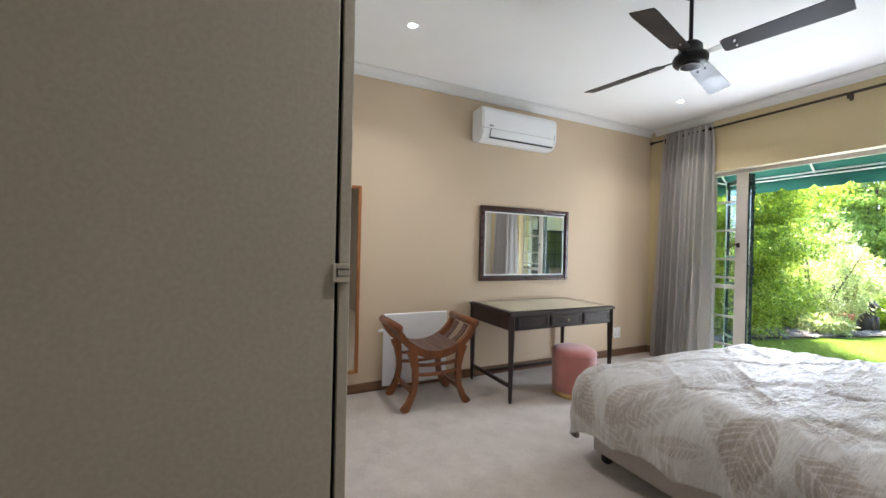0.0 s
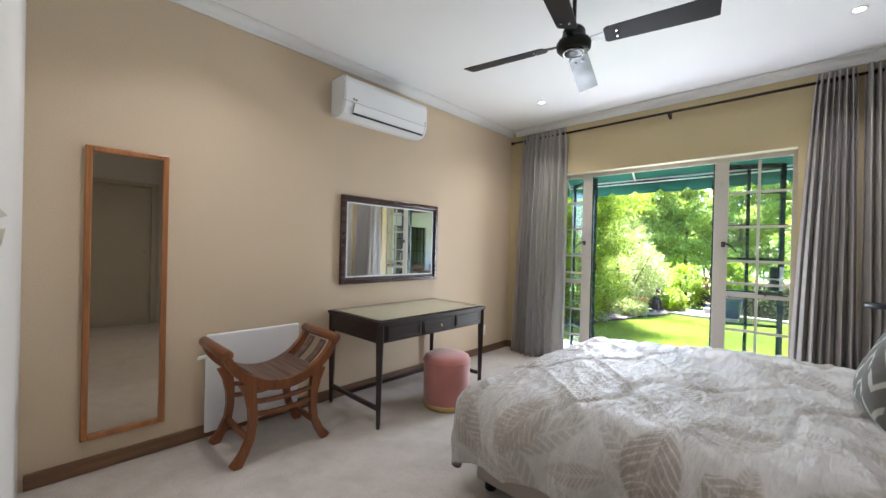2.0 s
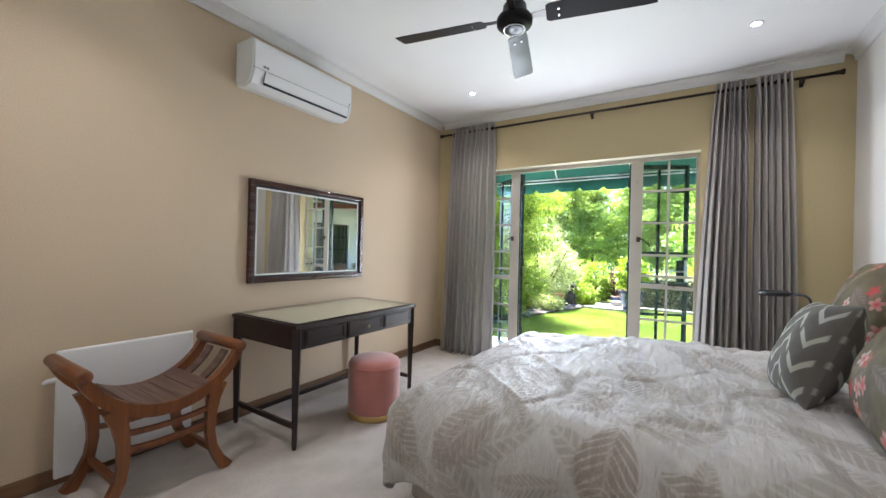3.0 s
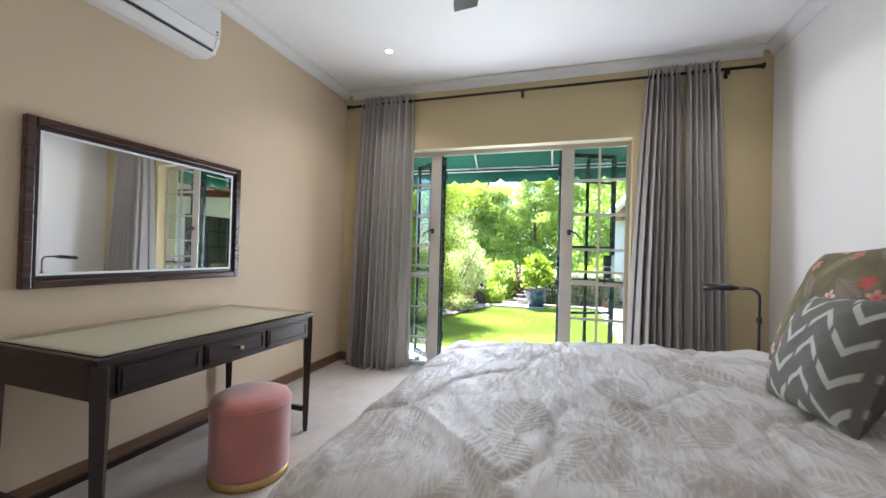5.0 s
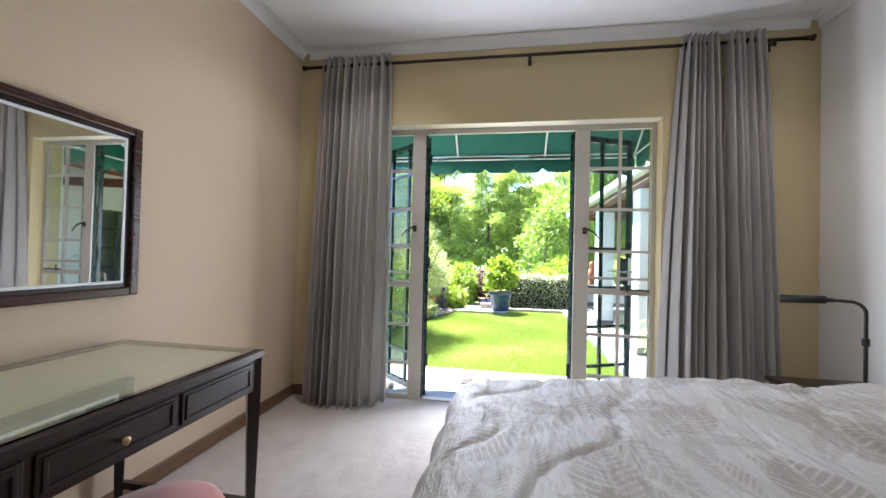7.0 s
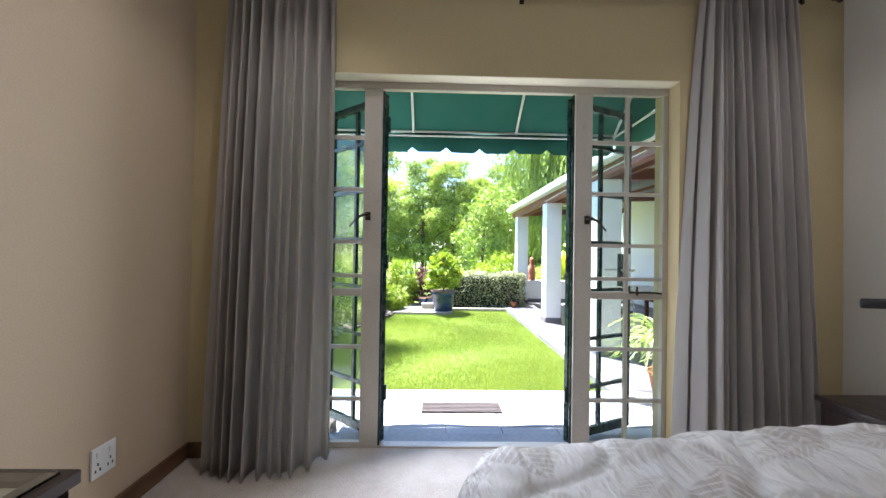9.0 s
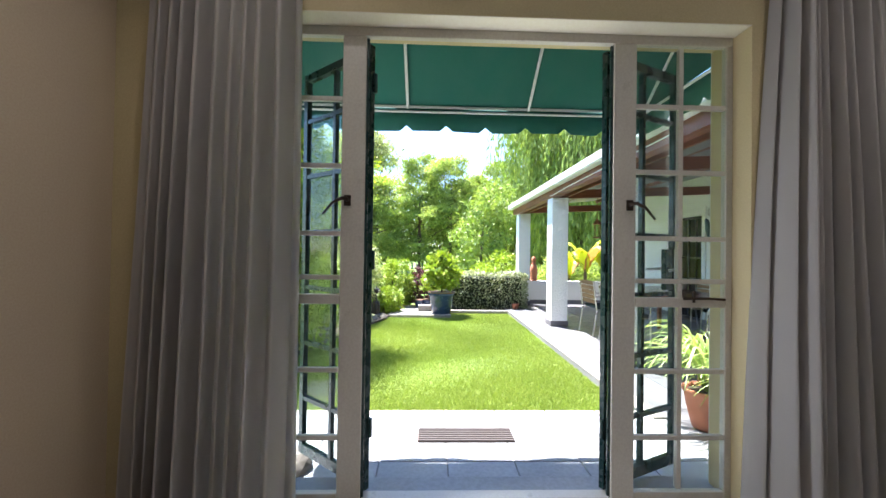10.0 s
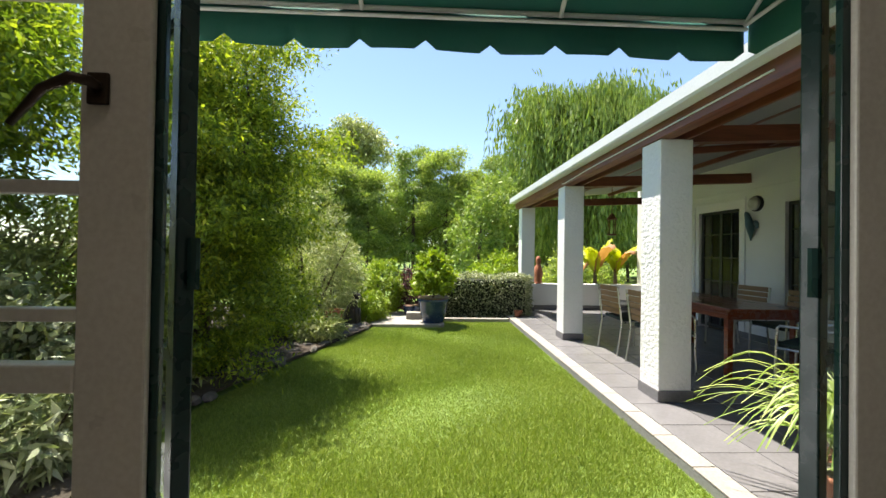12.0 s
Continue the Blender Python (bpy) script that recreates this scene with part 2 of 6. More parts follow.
def carpet():
    m, t, b = nodes_of("beige carpet")
    v = coords(t)
    big = ramp(t, noise_of(t, v, 6.5, 7, 0.65), [(0.30, (0.42, 0.365, 0.31)), (0.5, (0.49, 0.435, 0.375)), (0.70, (0.55, 0.49, 0.43))])
    tuft = noise_of(t, v, 170, 2)
    col = mix(t, 0.3, big, ramp(t, tuft, [(0.35, (0.1, 0.1, 0.1)), (0.65, (0.9, 0.9, 0.9))]), "OVERLAY")
    link(t, col, b.inputs["Base Color"])
    b.inputs["Roughness"].default_value, b.inputs["Sheen Weight"].default_value = 0.95, 0.3
    h = calc(t, "ADD", tuft, calc(t, "MULTIPLY", noise_of(t, v, 14, 3), 1.5))
    bump(t, b, h, 0.7, 0.006)
    return m


CARPET = carpet()


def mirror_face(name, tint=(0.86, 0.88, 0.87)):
    m, t, b = nodes_of(name)
    b.inputs["Base Color"].default_value = (*tint, 1)
    b.inputs["Metallic"].default_value, b.inputs["Roughness"].default_value = 1.0, 0.02
    return m


MIRROR = mirror_face("silvered mirror")
# brown tint puts the shade of the reflected entry into the mirror's colour
MIRROR_DIM = mirror_face("mirror tinted for a dim reflection", (0.52, 0.46, 0.38))


# ---------------------------------------------------------------- mesh helpers
def obj(name, bm, material, parent=None, label="", smooth=False):
    me = bpy.data.meshes.new(name)
    bmesh.ops.recalc_face_normals(bm, faces=bm.faces[:])
    bm.to_mesh(me)
    bm.free()
    if smooth:
        for p in me.polygons:
            p.use_smooth = True
    me.materials.append(material)
    ob = new(name, me)
    ob.parent = parent
    if label:
        ob["label"] = label
    return ob


def part(name, bm, material, parent, label="", smooth=False):
    return obj(name, bm, material, parent, label, smooth)


def thing(name, m, label, category, group=""):
    """An Empty at the base of a thing, which carries its parts."""
    ob = new(name)
    ob.empty_display_size = 0.1
    ob.matrix_basis = m
    return tagged(ob, label, category, group)


def box(bm, x0, x1, y0, y1, z0, z1, bevel=0.0, seg=2):
    r = bmesh.ops.create_cube(bm, size=1.0)["verts"]
    bmesh.ops.scale(bm, vec=(abs(x1 - x0), abs(y1 - y0), abs(z1 - z0)), verts=r)
    bmesh.ops.translate(bm, vec=((x0 + x1) / 2, (y0 + y1) / 2, (z0 + z1) / 2), verts=r)
    if bevel:
        edges = list({e for v in r for e in v.link_edges})
        bmesh.ops.bevel(bm, geom=edges, offset=bevel, segments=seg, affect="EDGES", profile=0.5)
    return bm


def boxes(*rows, bevel=0.0):
    bm = bmesh.new()
    for r in rows:
        box(bm, *r, bevel=bevel)
    return bm


def tube(bm, pts, radii, seg=10, caps=True):
    """A round bar through points, with one radius or a radius at each."""
    pts = [Vector(p) for p in pts]
    if isinstance(radii, (int, float)):
        radii = [radii] * len(pts)
    rings, side = [], None
    for i, p in enumerate(pts):
        way = (pts[min(i + 1, len(pts) - 1)] - pts[max(i - 1, 0)]).normalized()
        if side is None:
            side = way.orthogonal().normalized()
        else:
            side = (side - way * side.dot(way)).normalized()
        up = way.cross(side)
        rings.append([bm.verts.new(p + radii[i] * (math.cos(a) * side + math.sin(a) * up)) for a in (2 * math.pi * k / seg for k in range(seg))])
    for a, b in zip(rings, rings[1:]):
        for k in range(seg):
            bm.faces.new((a[k], a[(k + 1) % seg], b[(k + 1) % seg], b[k]))
    if caps:
        bm.faces.new(rings[0][::-1]), bm.faces.new(rings[-1])
    return bm


def bar(bm, pts, across, widths, thick):
    """A flat bar through points: widths along the way across, thick the other way."""
    pts, across = [Vector(p) for p in pts], Vector(across).normalized()
    if isinstance(widths, (int, float)):
        widths = [widths] * len(pts)
    if isinstance(thick, (int, float)):
        thick = [thick] * len(pts)
    rings = []
    for i, p in enumerate(pts):
        way = (pts[min(i + 1, len(pts) - 1)] - pts[max(i - 1, 0)]).normalized()
        n = way.cross(across).normalized()
        a, b = across * widths[i] / 2, n * thick[i] / 2
        rings.append([bm.verts.new(p + s * a + u * b) for s, u in ((1, 1), (1, -1), (-1, -1), (-1, 1))])
    for a, b in zip(rings, rings[1:]):
        for k in range(4):
            bm.faces.new((a[k], a[(k + 1) % 4], b[(k + 1) % 4], b[k]))
    bm.faces.new(rings[0][::-1]), bm.faces.new(rings[-1])
    return bm


def lathe(bm, profile, seg=32, centre=(0, 0)):
    rings = []
    for r, z in profile:
        rings.append([bm.verts.new((centre[0] + max(r, 1e-4) * math.cos(2 * math.pi * k / seg), centre[1] + max(r, 1e-4) * math.sin(2 * math.pi * k / seg), z)) for k in range(seg)])
    for a, b in zip(rings, rings[1:]):
        for k in range(seg):
            bm.faces.new((a[k], a[(k + 1) % seg], b[(k + 1) % seg], b[k]))
    bm.faces.new(rings[0][::-1]), bm.faces.new(rings[-1])
    return bm


def mesh_of(name, verts, faces, material, parent=None, label="", smooth=False, uvs=None):
    """A mesh from arrays: verts n x 3, faces m x k."""
    me = bpy.data.meshes.new(name)
    verts, faces = np.asarray(verts, np.float32), np.asarray(faces, np.int32)
    m, k = faces.shape
    me.vertices.add(len(verts)), me.loops.add(m * k), me.polygons.add(m)
    me.vertices.foreach_set("co", verts.ravel())
    me.loops.foreach_set("vertex_index", faces.ravel())
    me.polygons.foreach_set("loop_start", np.arange(0, m * k, k, dtype=np.int32))
    if smooth:
        me.polygons.foreach_set("use_smooth", np.ones(m, bool))
    if uvs is not None:
        layer = me.uv_layers.new(name="cloth")
        layer.data.foreach_set("uv", np.asarray(uvs, np.float32)[faces.ravel()].ravel())
    me.update(calc_edges=True)
    me.validate()
    me.materials.append(material)
    ob = new(name, me)
    ob.parent = parent
    if label:
        ob["label"] = label
    return ob


def sheet(name, grid, material, parent=None, label="", uvs=None):
    """A smooth sheet from a grid of places, rows x columns x 3."""
    r, c = grid.shape[:2]
    i = np.arange(r * c).reshape(r, c)
    faces = np.stack([i[:-1, :-1], i[:-1, 1:], i[1:, 1:], i[1:, :-1]], -1).reshape(-1, 4)
    return mesh_of(name, grid.reshape(-1, 3), faces, material, parent, label, True, None if uvs is None else uvs.reshape(-1, 2))


def structure(ob, label=""):
    return tagged(ob, label, kind="structure")

# ---------------------------------------------------------------- the room's shell
XW, XO, YL, YR = 5.33, 5.58, 4.40, 0.62  # window wall inside and outside, mirror wall, headboard wall
OY0, OY1, OZ = 1.60, 3.92, 2.20  # the opening in the window wall
FX = 5.449  # the steel frame's middle
ZP, ZL, ZV = -0.12, -0.22, -0.16  # patio, lawn, veranda

structure(obj("floor", boxes((-0.8, 5.50, -0.45, 4.6, -0.25, 0.0)), CARPET), "beige cut pile carpet floor")
structure(obj("ceiling", boxes((-0.8, XO, -0.45, 4.6, CEIL, CEIL + 0.12)), CEIL_PAINT), "white painted ceiling")
structure(obj("wall_mirror", boxes((0.75, XO, YL, YL + 0.22, -0.25, CEIL)), WALL), "beige painted bedroom wall")
structure(obj("wall_window", boxes((XW, XO, YL, OY1, -0.25, CEIL), (XW, XO, OY0, YR - 0.2, -0.25, CEIL), (XW, XO, OY0, OY1, OZ, CEIL)), WALL_OCHRE), "ochre painted wall round the garden door")
structure(obj("wall_headboard", boxes((2.45, XW, YR - 0.2, YR, -0.25, CEIL)), WALL_WHITE), "off-white wall behind the bed")
structure(obj("wall_jog", boxes((2.45, 2.65, -0.25, YR - 0.2, -0.25, CEIL)), WALL_WHITE))
structure(obj("wall_back", boxes((-0.8, 2.65, -0.45, -0.25, -0.25, CEIL)), WALL_WHITE))
structure(obj("wall_west", boxes((-0.8, -0.6, -0.25, 2.3, -0.25, CEIL)), WALL))
structure(obj("wall_corner", boxes((0.75, 0.970, 2.30, YL, -0.25, CEIL)), WALL_WHITE), "off-white wall beside the tall mirror")
structure(obj("outer_wall", boxes((XO, XO + 0.03, OY1 + 0.02, 7.5, -0.3, 3.6), (XO, XO + 0.03, -2.4, OY0 - 0.02, -0.3, 3.6), (XO, XO + 0.03, OY0 - 0.02, OY1 + 0.02, OZ + 0.02, 3.6)), HOUSE_WHITE), "white outside wall of the house")
structure(obj("roof", boxes((-1.0, XO + 0.35, -2.6, 7.6, 3.6, 3.7)), ROOF_GREY))


def cornice(a, b, inward, name):
    """A coved plaster moulding along the join of wall and ceiling."""
    a, b, n = Vector((*a, 0)), Vector((*b, 0)), Vector((*inward, 0))
    prof = [(0.0, CEIL - 0.075), (0.012, CEIL - 0.075), (0.016, CEIL - 0.062)]
    prof += [(0.016 + 0.05 * (1 - math.cos(k * math.pi / 10)), CEIL - 0.062 + 0.05 * math.sin(k * math.pi / 10)) for k in range(1, 6)]
    prof += [(0.075, CEIL - 0.010), (0.075, CEIL - 0.001), (0.0, CEIL - 0.001)]
    bm = bmesh.new()
    r0, r1 = [bm.verts.new(a + n * d + Vector((0, 0, z))) for d, z in prof], [bm.verts.new(b + n * d + Vector((0, 0, z))) for d, z in prof]
    for k in range(len(prof)):
        j = (k + 1) % len(prof)
        bm.faces.new((r0[k], r0[j], r1[j], r1[k]))
    bm.faces.new(r0), bm.faces.new(r1[::-1])
    return structure(obj(name, bm, CORNICE), "white plaster ceiling cornice")


cornice((0.985, YL - 0.001), (XW - 0.001, YL - 0.001), (0, -1), "trim_mirror_wall")
cornice((XW - 0.001, YL - 0.076), (XW - 0.001, YR + 0.076), (-1, 0), "trim_window_wall")
cornice((2.45, YR + 0.001), (XW - 0.001, YR + 0.001), (0, 1), "trim_headboard_wall")


def skirting(name, x0, x1, y0, y1):
    structure(obj(name, boxes((x0, x1, y0, y1, 0.002, 0.085), bevel=0.004), SKIRT), "brown varnished wooden skirting board")


skirting("baseboard_mirror", 0.99, XW - 0.002, YL - 0.020, YL - 0.001)
skirting("baseboard_window_a", XW - 0.020, XW - 0.001, OY1, YL - 0.022)
skirting("baseboard_window_b", XW - 0.020, XW - 0.001, YR + 0.002, OY0)
skirting("baseboard_headboard", 2.46, XW - 0.022, YR + 0.001, YR + 0.02)

# door seen in the tall mirror
back_door = structure(new("door_back"), "white flush cupboard door standing closed")
part("door_leaf", boxes((1.18, 2.20, -0.249, -0.222, 0.03, 2.1), bevel=0.004), CUPBOARD, back_door)
part("door_frame", boxes((2.21, 2.30, -0.249, -0.20, 0.0, 2.18), (1.08, 1.17, -0.249, -0.20, 0.0, 2.18), (1.171, 2.209, -0.249, -0.20, 2.11, 2.18), bevel=0.004), CUPBOARD, back_door)
knob = bmesh.new()
tube(knob, [(2.13, -0.222, 1.12), (2.13, -0.20, 1.12), (2.13, -0.19, 1.12), (2.13, -0.18, 1.12)], [0.006, 0.006, 0.014, 0.010], 12)
part("knob", knob, STEEL, back_door, smooth=True)

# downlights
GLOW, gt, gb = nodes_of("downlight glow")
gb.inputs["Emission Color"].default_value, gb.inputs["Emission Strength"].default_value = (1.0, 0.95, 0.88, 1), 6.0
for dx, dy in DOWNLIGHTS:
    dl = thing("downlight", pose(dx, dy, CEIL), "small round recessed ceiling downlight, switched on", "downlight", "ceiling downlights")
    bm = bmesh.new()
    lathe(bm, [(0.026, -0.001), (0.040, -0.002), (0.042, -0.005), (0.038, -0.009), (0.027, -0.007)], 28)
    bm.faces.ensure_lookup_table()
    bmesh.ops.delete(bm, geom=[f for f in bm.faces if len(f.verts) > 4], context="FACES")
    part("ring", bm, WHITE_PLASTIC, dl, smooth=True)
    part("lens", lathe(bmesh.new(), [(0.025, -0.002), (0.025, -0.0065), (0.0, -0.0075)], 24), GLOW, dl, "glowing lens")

# ---------------------------------------------------------------- the garden door and its side lights
BAR_Z = (0.288, 0.60, 1.028, 1.231, 1.547, 1.86)
Y_IN0, Y_IN1 = 2.178, 3.347  # the door opening
window = structure(new("window_1"), "cream painted steel frame with side lights")
part("window_frame", boxes((FX - 0.012, FX + 0.022, OY0, OY1, 2.155, OZ), (FX - 0.012, FX + 0.022, OY0, OY0 + 0.032, 0.0, 2.154), (FX - 0.012, FX + 0.022, OY1 - 0.032, OY1, 0.0, 2.154), (FX - 0.012, FX + 0.022, OY0 + 0.033, Y_IN0 - 0.11, 0.0, 0.035), (FX - 0.012, FX + 0.022, Y_IN1 + 0.11, OY1 - 0.033, 0.0, 0.035), bevel=0.004), FRAME_PAINT, window)
for a, b, inset in ((Y_IN0 - 0.109, Y_IN0, (0, 0.012)), (Y_IN1, Y_IN1 + 0.109, (-0.012, 0))):
    part("post", boxes((FX - 0.014, FX - 0.001, a, b, 0.0, 2.154), bevel=0.004), FRAME_PAINT, window)
    part("rebate", boxes((FX - 0.0005, FX + 0.012, a + 0.004 + 1.3 * inset[0], b - 0.004 + 1.3 * inset[1], 0.0, 2.15), bevel=0.002), GREEN_STEEL, window, "dark green outer frame")
part("threshold", boxes((FX - 0.014, FX + 0.05, Y_IN0 + 0.001, Y_IN1 - 0.001, -0.03, 0.012), bevel=0.004), FRAME_PAINT, window)
for y0, y1 in ((OY0 + 0.033, Y_IN0 - 0.11), (Y_IN1 + 0.11, OY1 - 0.033)):
    ym = (y0 + y1) / 2
    part("transom", boxes((FX - 0.013, FX + 0.02, y0, y1, 0.905, 0.95), bevel=0.004), FRAME_PAINT, window)
    for z in BAR_Z:
        part("glazing_bar", boxes((FX - 0.010, FX + 0.014, y0, y1, z - 0.011, z + 0.011), bevel=0.003), FRAME_PAINT, window)
    stops = (0.036, *BAR_Z[:2], 0.928, *BAR_Z[2:], 2.154)
    for z0, z1 in zip(stops, stops[1:]):
        part("glazing_bar", boxes((FX - 0.0095, FX + 0.0135, ym - 0.010, ym + 0.010, z0 + 0.012, z1 - 0.012)), FRAME_PAINT, window)
    for ya, yb in ((y0, ym - 0.01), (ym + 0.01, y1)):
        for z0, z1 in zip(stops, stops[1:]):
            p = part("pane", boxes((FX - 0.002, FX + 0.002, ya, yb, z0, z1)), PANE, window)
            p.visible_shadow = False


def catch(y, side):
    """A curved window catch on the post."""
    h = part("handle", tube(bmesh.new(), [(FX - 0.014, y, 1.385), (FX - 0.035, y, 1.39), (FX - 0.042, y + side * 0.02, 1.392), (FX - 0.044, y + side * 0.06, 1.372), (FX - 0.044, y + side * 0.105, 1.318)], [0.010, 0.009, 0.009, 0.007, 0.005], 8), BRONZE, window, "dark bronze catch", True)
    part("backplate", boxes((FX - 0.021, FX - 0.0145, y - 0.016, y + 0.016, 1.36, 1.41), bevel=0.002), BRONZE, h)


catch(3.425, 1)
catch(2.100, -1)
stay = part("stay", tube(bmesh.new(), [(FX - 0.02, 1.64, 0.945), (FX - 0.025, 1.72, 0.95), (FX - 0.02, 1.84, 0.948)], 0.006, 8), BRONZE, window, "dark bronze stay")
part("peg", tube(bmesh.new(), [(FX - 0.02, 1.79, 0.93), (FX - 0.02, 1.79, 0.985)], 0.006, 8), BRONZE, stay)
# thin added liner; bounced daylight under the head is put into its pale colour
structure(obj("trim_reveal", boxes((XW + 0.001, FX - 0.015, OY0 + 0.001, OY1 - 0.001, OZ - 0.004, OZ - 0.0005)), surface("daylit reveal colour", (0.76, 0.70, 0.55), 0.6, vary=0.03)), "head of the opening, coloured paler for the daylight on it")
structure(obj("sill_outside", boxes((FX + 0.05, XO + 0.06, OY0, OY1, -0.10, -0.004), bevel=0.006), PATIO_TILE), "grey stone step at the door")


def door_leaf(y, way, name):
    """A glazed steel leaf, hinged at y, swung outwards along way (x, y)."""
    w, h = 0.565, 2.13
    ang = math.degrees(math.atan2(way[1], way[0]))
    d = structure(new(name), "dark green glazed steel door leaf standing open")
    d.matrix_basis = pose(5.498, y, 0.015, 0, 0, ang)
    part("stile", boxes((0.0, 0.036, -0.015, 0.015, 0, h), bevel=0.003), GREEN_STEEL, d)
    part("stile", boxes((w - 0.038, w, -0.015, 0.015, 0, h), bevel=0.003), GREEN_STEEL, d)
    part("rail", boxes((0.037, w - 0.039, -0.015, 0.015, h - 0.045, h), bevel=0.003), GREEN_STEEL, d)
    part("rail", boxes((0.037, w - 0.039, -0.015, 0.015, 0, 0.055), bevel=0.003), GREEN_STEEL, d)
    zs = (0.0, 0.31, 0.62, 0.93, 1.24, 1.55, 1.86, h)
    part("glazing_bar", boxes((w / 2 - 0.011, w / 2 + 0.011, -0.012, 0.012, 0.056, h - 0.046)), GREEN_STEEL, d)
    for z in zs[1:-1]:
        part("glazing_bar", boxes((0.037, w / 2 - 0.012, -0.0115, 0.0115, z - 0.011, z + 0.011), (w / 2 + 0.012, w - 0.039, -0.0115, 0.0115, z - 0.011, z + 0.011)), GREEN_STEEL, d)
    for z0, z1 in zip(zs, zs[1:]):
        for xa, xb in ((0.037, w / 2 - 0.012), (w / 2 + 0.012, w - 0.039)):
            p = part("pane", boxes((xa, xb, -0.002, 0.002, max(z0, 0.056), min(z1, h - 0.046))), PANE, d)
            p.visible_shadow = False
    for z in (0.25, 1.05, 1.9):
        part("hinge", tube(bmesh.new(), [(-0.008, -0.01, z), (-0.008, -0.01, z + 0.09)], 0.010, 8), GREEN_STEEL, d)
    return d, w


leaf_l, w = door_leaf(3.327, (0.64, 0.77), "door_1")
leaf_r, w = door_leaf(2.196, (0.42, -0.9075), "door_2")
for s in (-1, 1):
    hd = part("door_handle", tube(bmesh.new(), [(w - 0.03, s * 0.017, 1.06), (w - 0.03, s * 0.06, 1.06), (w - 0.04, s * 0.066, 1.06), (w - 0.15, s * 0.066, 1.06)], [0.010, 0.010, 0.010, 0.008], 10), STEEL, leaf_r, "chrome lever handle", True)
    part("handle_plate", boxes((w - 0.036, w - 0.004, s * 0.0155, s * 0.020, 0.95, 1.17), bevel=0.001), STEEL, hd)
part("lock_case", boxes((w - 0.10, w - 0.0385, -0.014, 0.014, 0.95, 1.17), bevel=0.003), GREEN_STEEL, leaf_r)

# ---------------------------------------------------------------- built-in cupboard with its latch and hooks
cup = thing("wardrobe", pose(0, 0, 0), "cream painted built-in wardrobe with closed door", "wardrobe")
part("body", boxes((-0.599, 0.955, 1.885, 2.30, 0.0, CEIL - 0.002), (0.934, 0.955, 1.862, 1.8845, 0.0, CEIL - 0.002), bevel=0.002), CUPBOARD, cup)
# black strip set in the slit beside the door, painting its shade
part("gap", boxes((0.9262, 0.9335, 1.878, 1.8845, 0.05, CEIL - 0.04)), GAP_SHADE, cup)
cdoor = part("door", boxes((0.305, 0.926, 1.860, 1.8835, 0.06, CEIL - 0.05), bevel=0.003), CUPBOARD, cup)
part("door", boxes((-0.32, 0.299, 1.860, 1.8835, 0.06, CEIL - 0.05), bevel=0.003), CUPBOARD, cup)
latch = part("latch", boxes((0.926, 0.952, 1.848, 1.861, 1.212, 1.223), (0.926, 0.952, 1.848, 1.861, 1.238, 1.249), (0.919, 0.9265, 1.848, 1.861, 1.212, 1.249), bevel=0.002), CUPBOARD, cup, "cream painted latch")
part("bolt", boxes((0.929, 0.953, 1.850, 1.862, 1.224, 1.237), bevel=0.002), CUPBOARD, latch)


def hook(y, z, mat_, big):
    hk = thing("wall_hook", pose(0.955, y, z) @ Matrix.Scale(0.95, 4), "small cream plastic coat hook" if big else "small dark metal coat hook", "hook", "hooks on the wardrobe side")
    part("hook_base", tube(bmesh.new(), [(0, 0, 0), (0.006, 0, 0)], 0.020 if big else 0.013, 14), mat_, hk)
    bm = bmesh.new()
    if big:
        tube(bm, [(0.004, 0, 0), (0.03, 0, -0.004), (0.045, 0, 0.004), (0.055, 0, 0.012)], [0.013, 0.011, 0.014, 0.017], 12)
        tube(bm, [(0.036, 0, -0.006), (0.05, 0, -0.024), (0.062, 0, -0.026)], [0.009, 0.010, 0.011], 12)
    else:
        tube(bm, [(0.004, 0, 0), (0.03, 0, 0.003), (0.045, 0, 0.008)], [0.006, 0.006, 0.010], 10)
    part("prong", bm, mat_, hk, smooth=True)


hook(2.18, 1.318, surface("cream hook plastic", (0.66, 0.62, 0.50), 0.4), True)
hook(2.24, 1.268, STEEL, False)
hook(2.17, 1.245, STEEL, False)


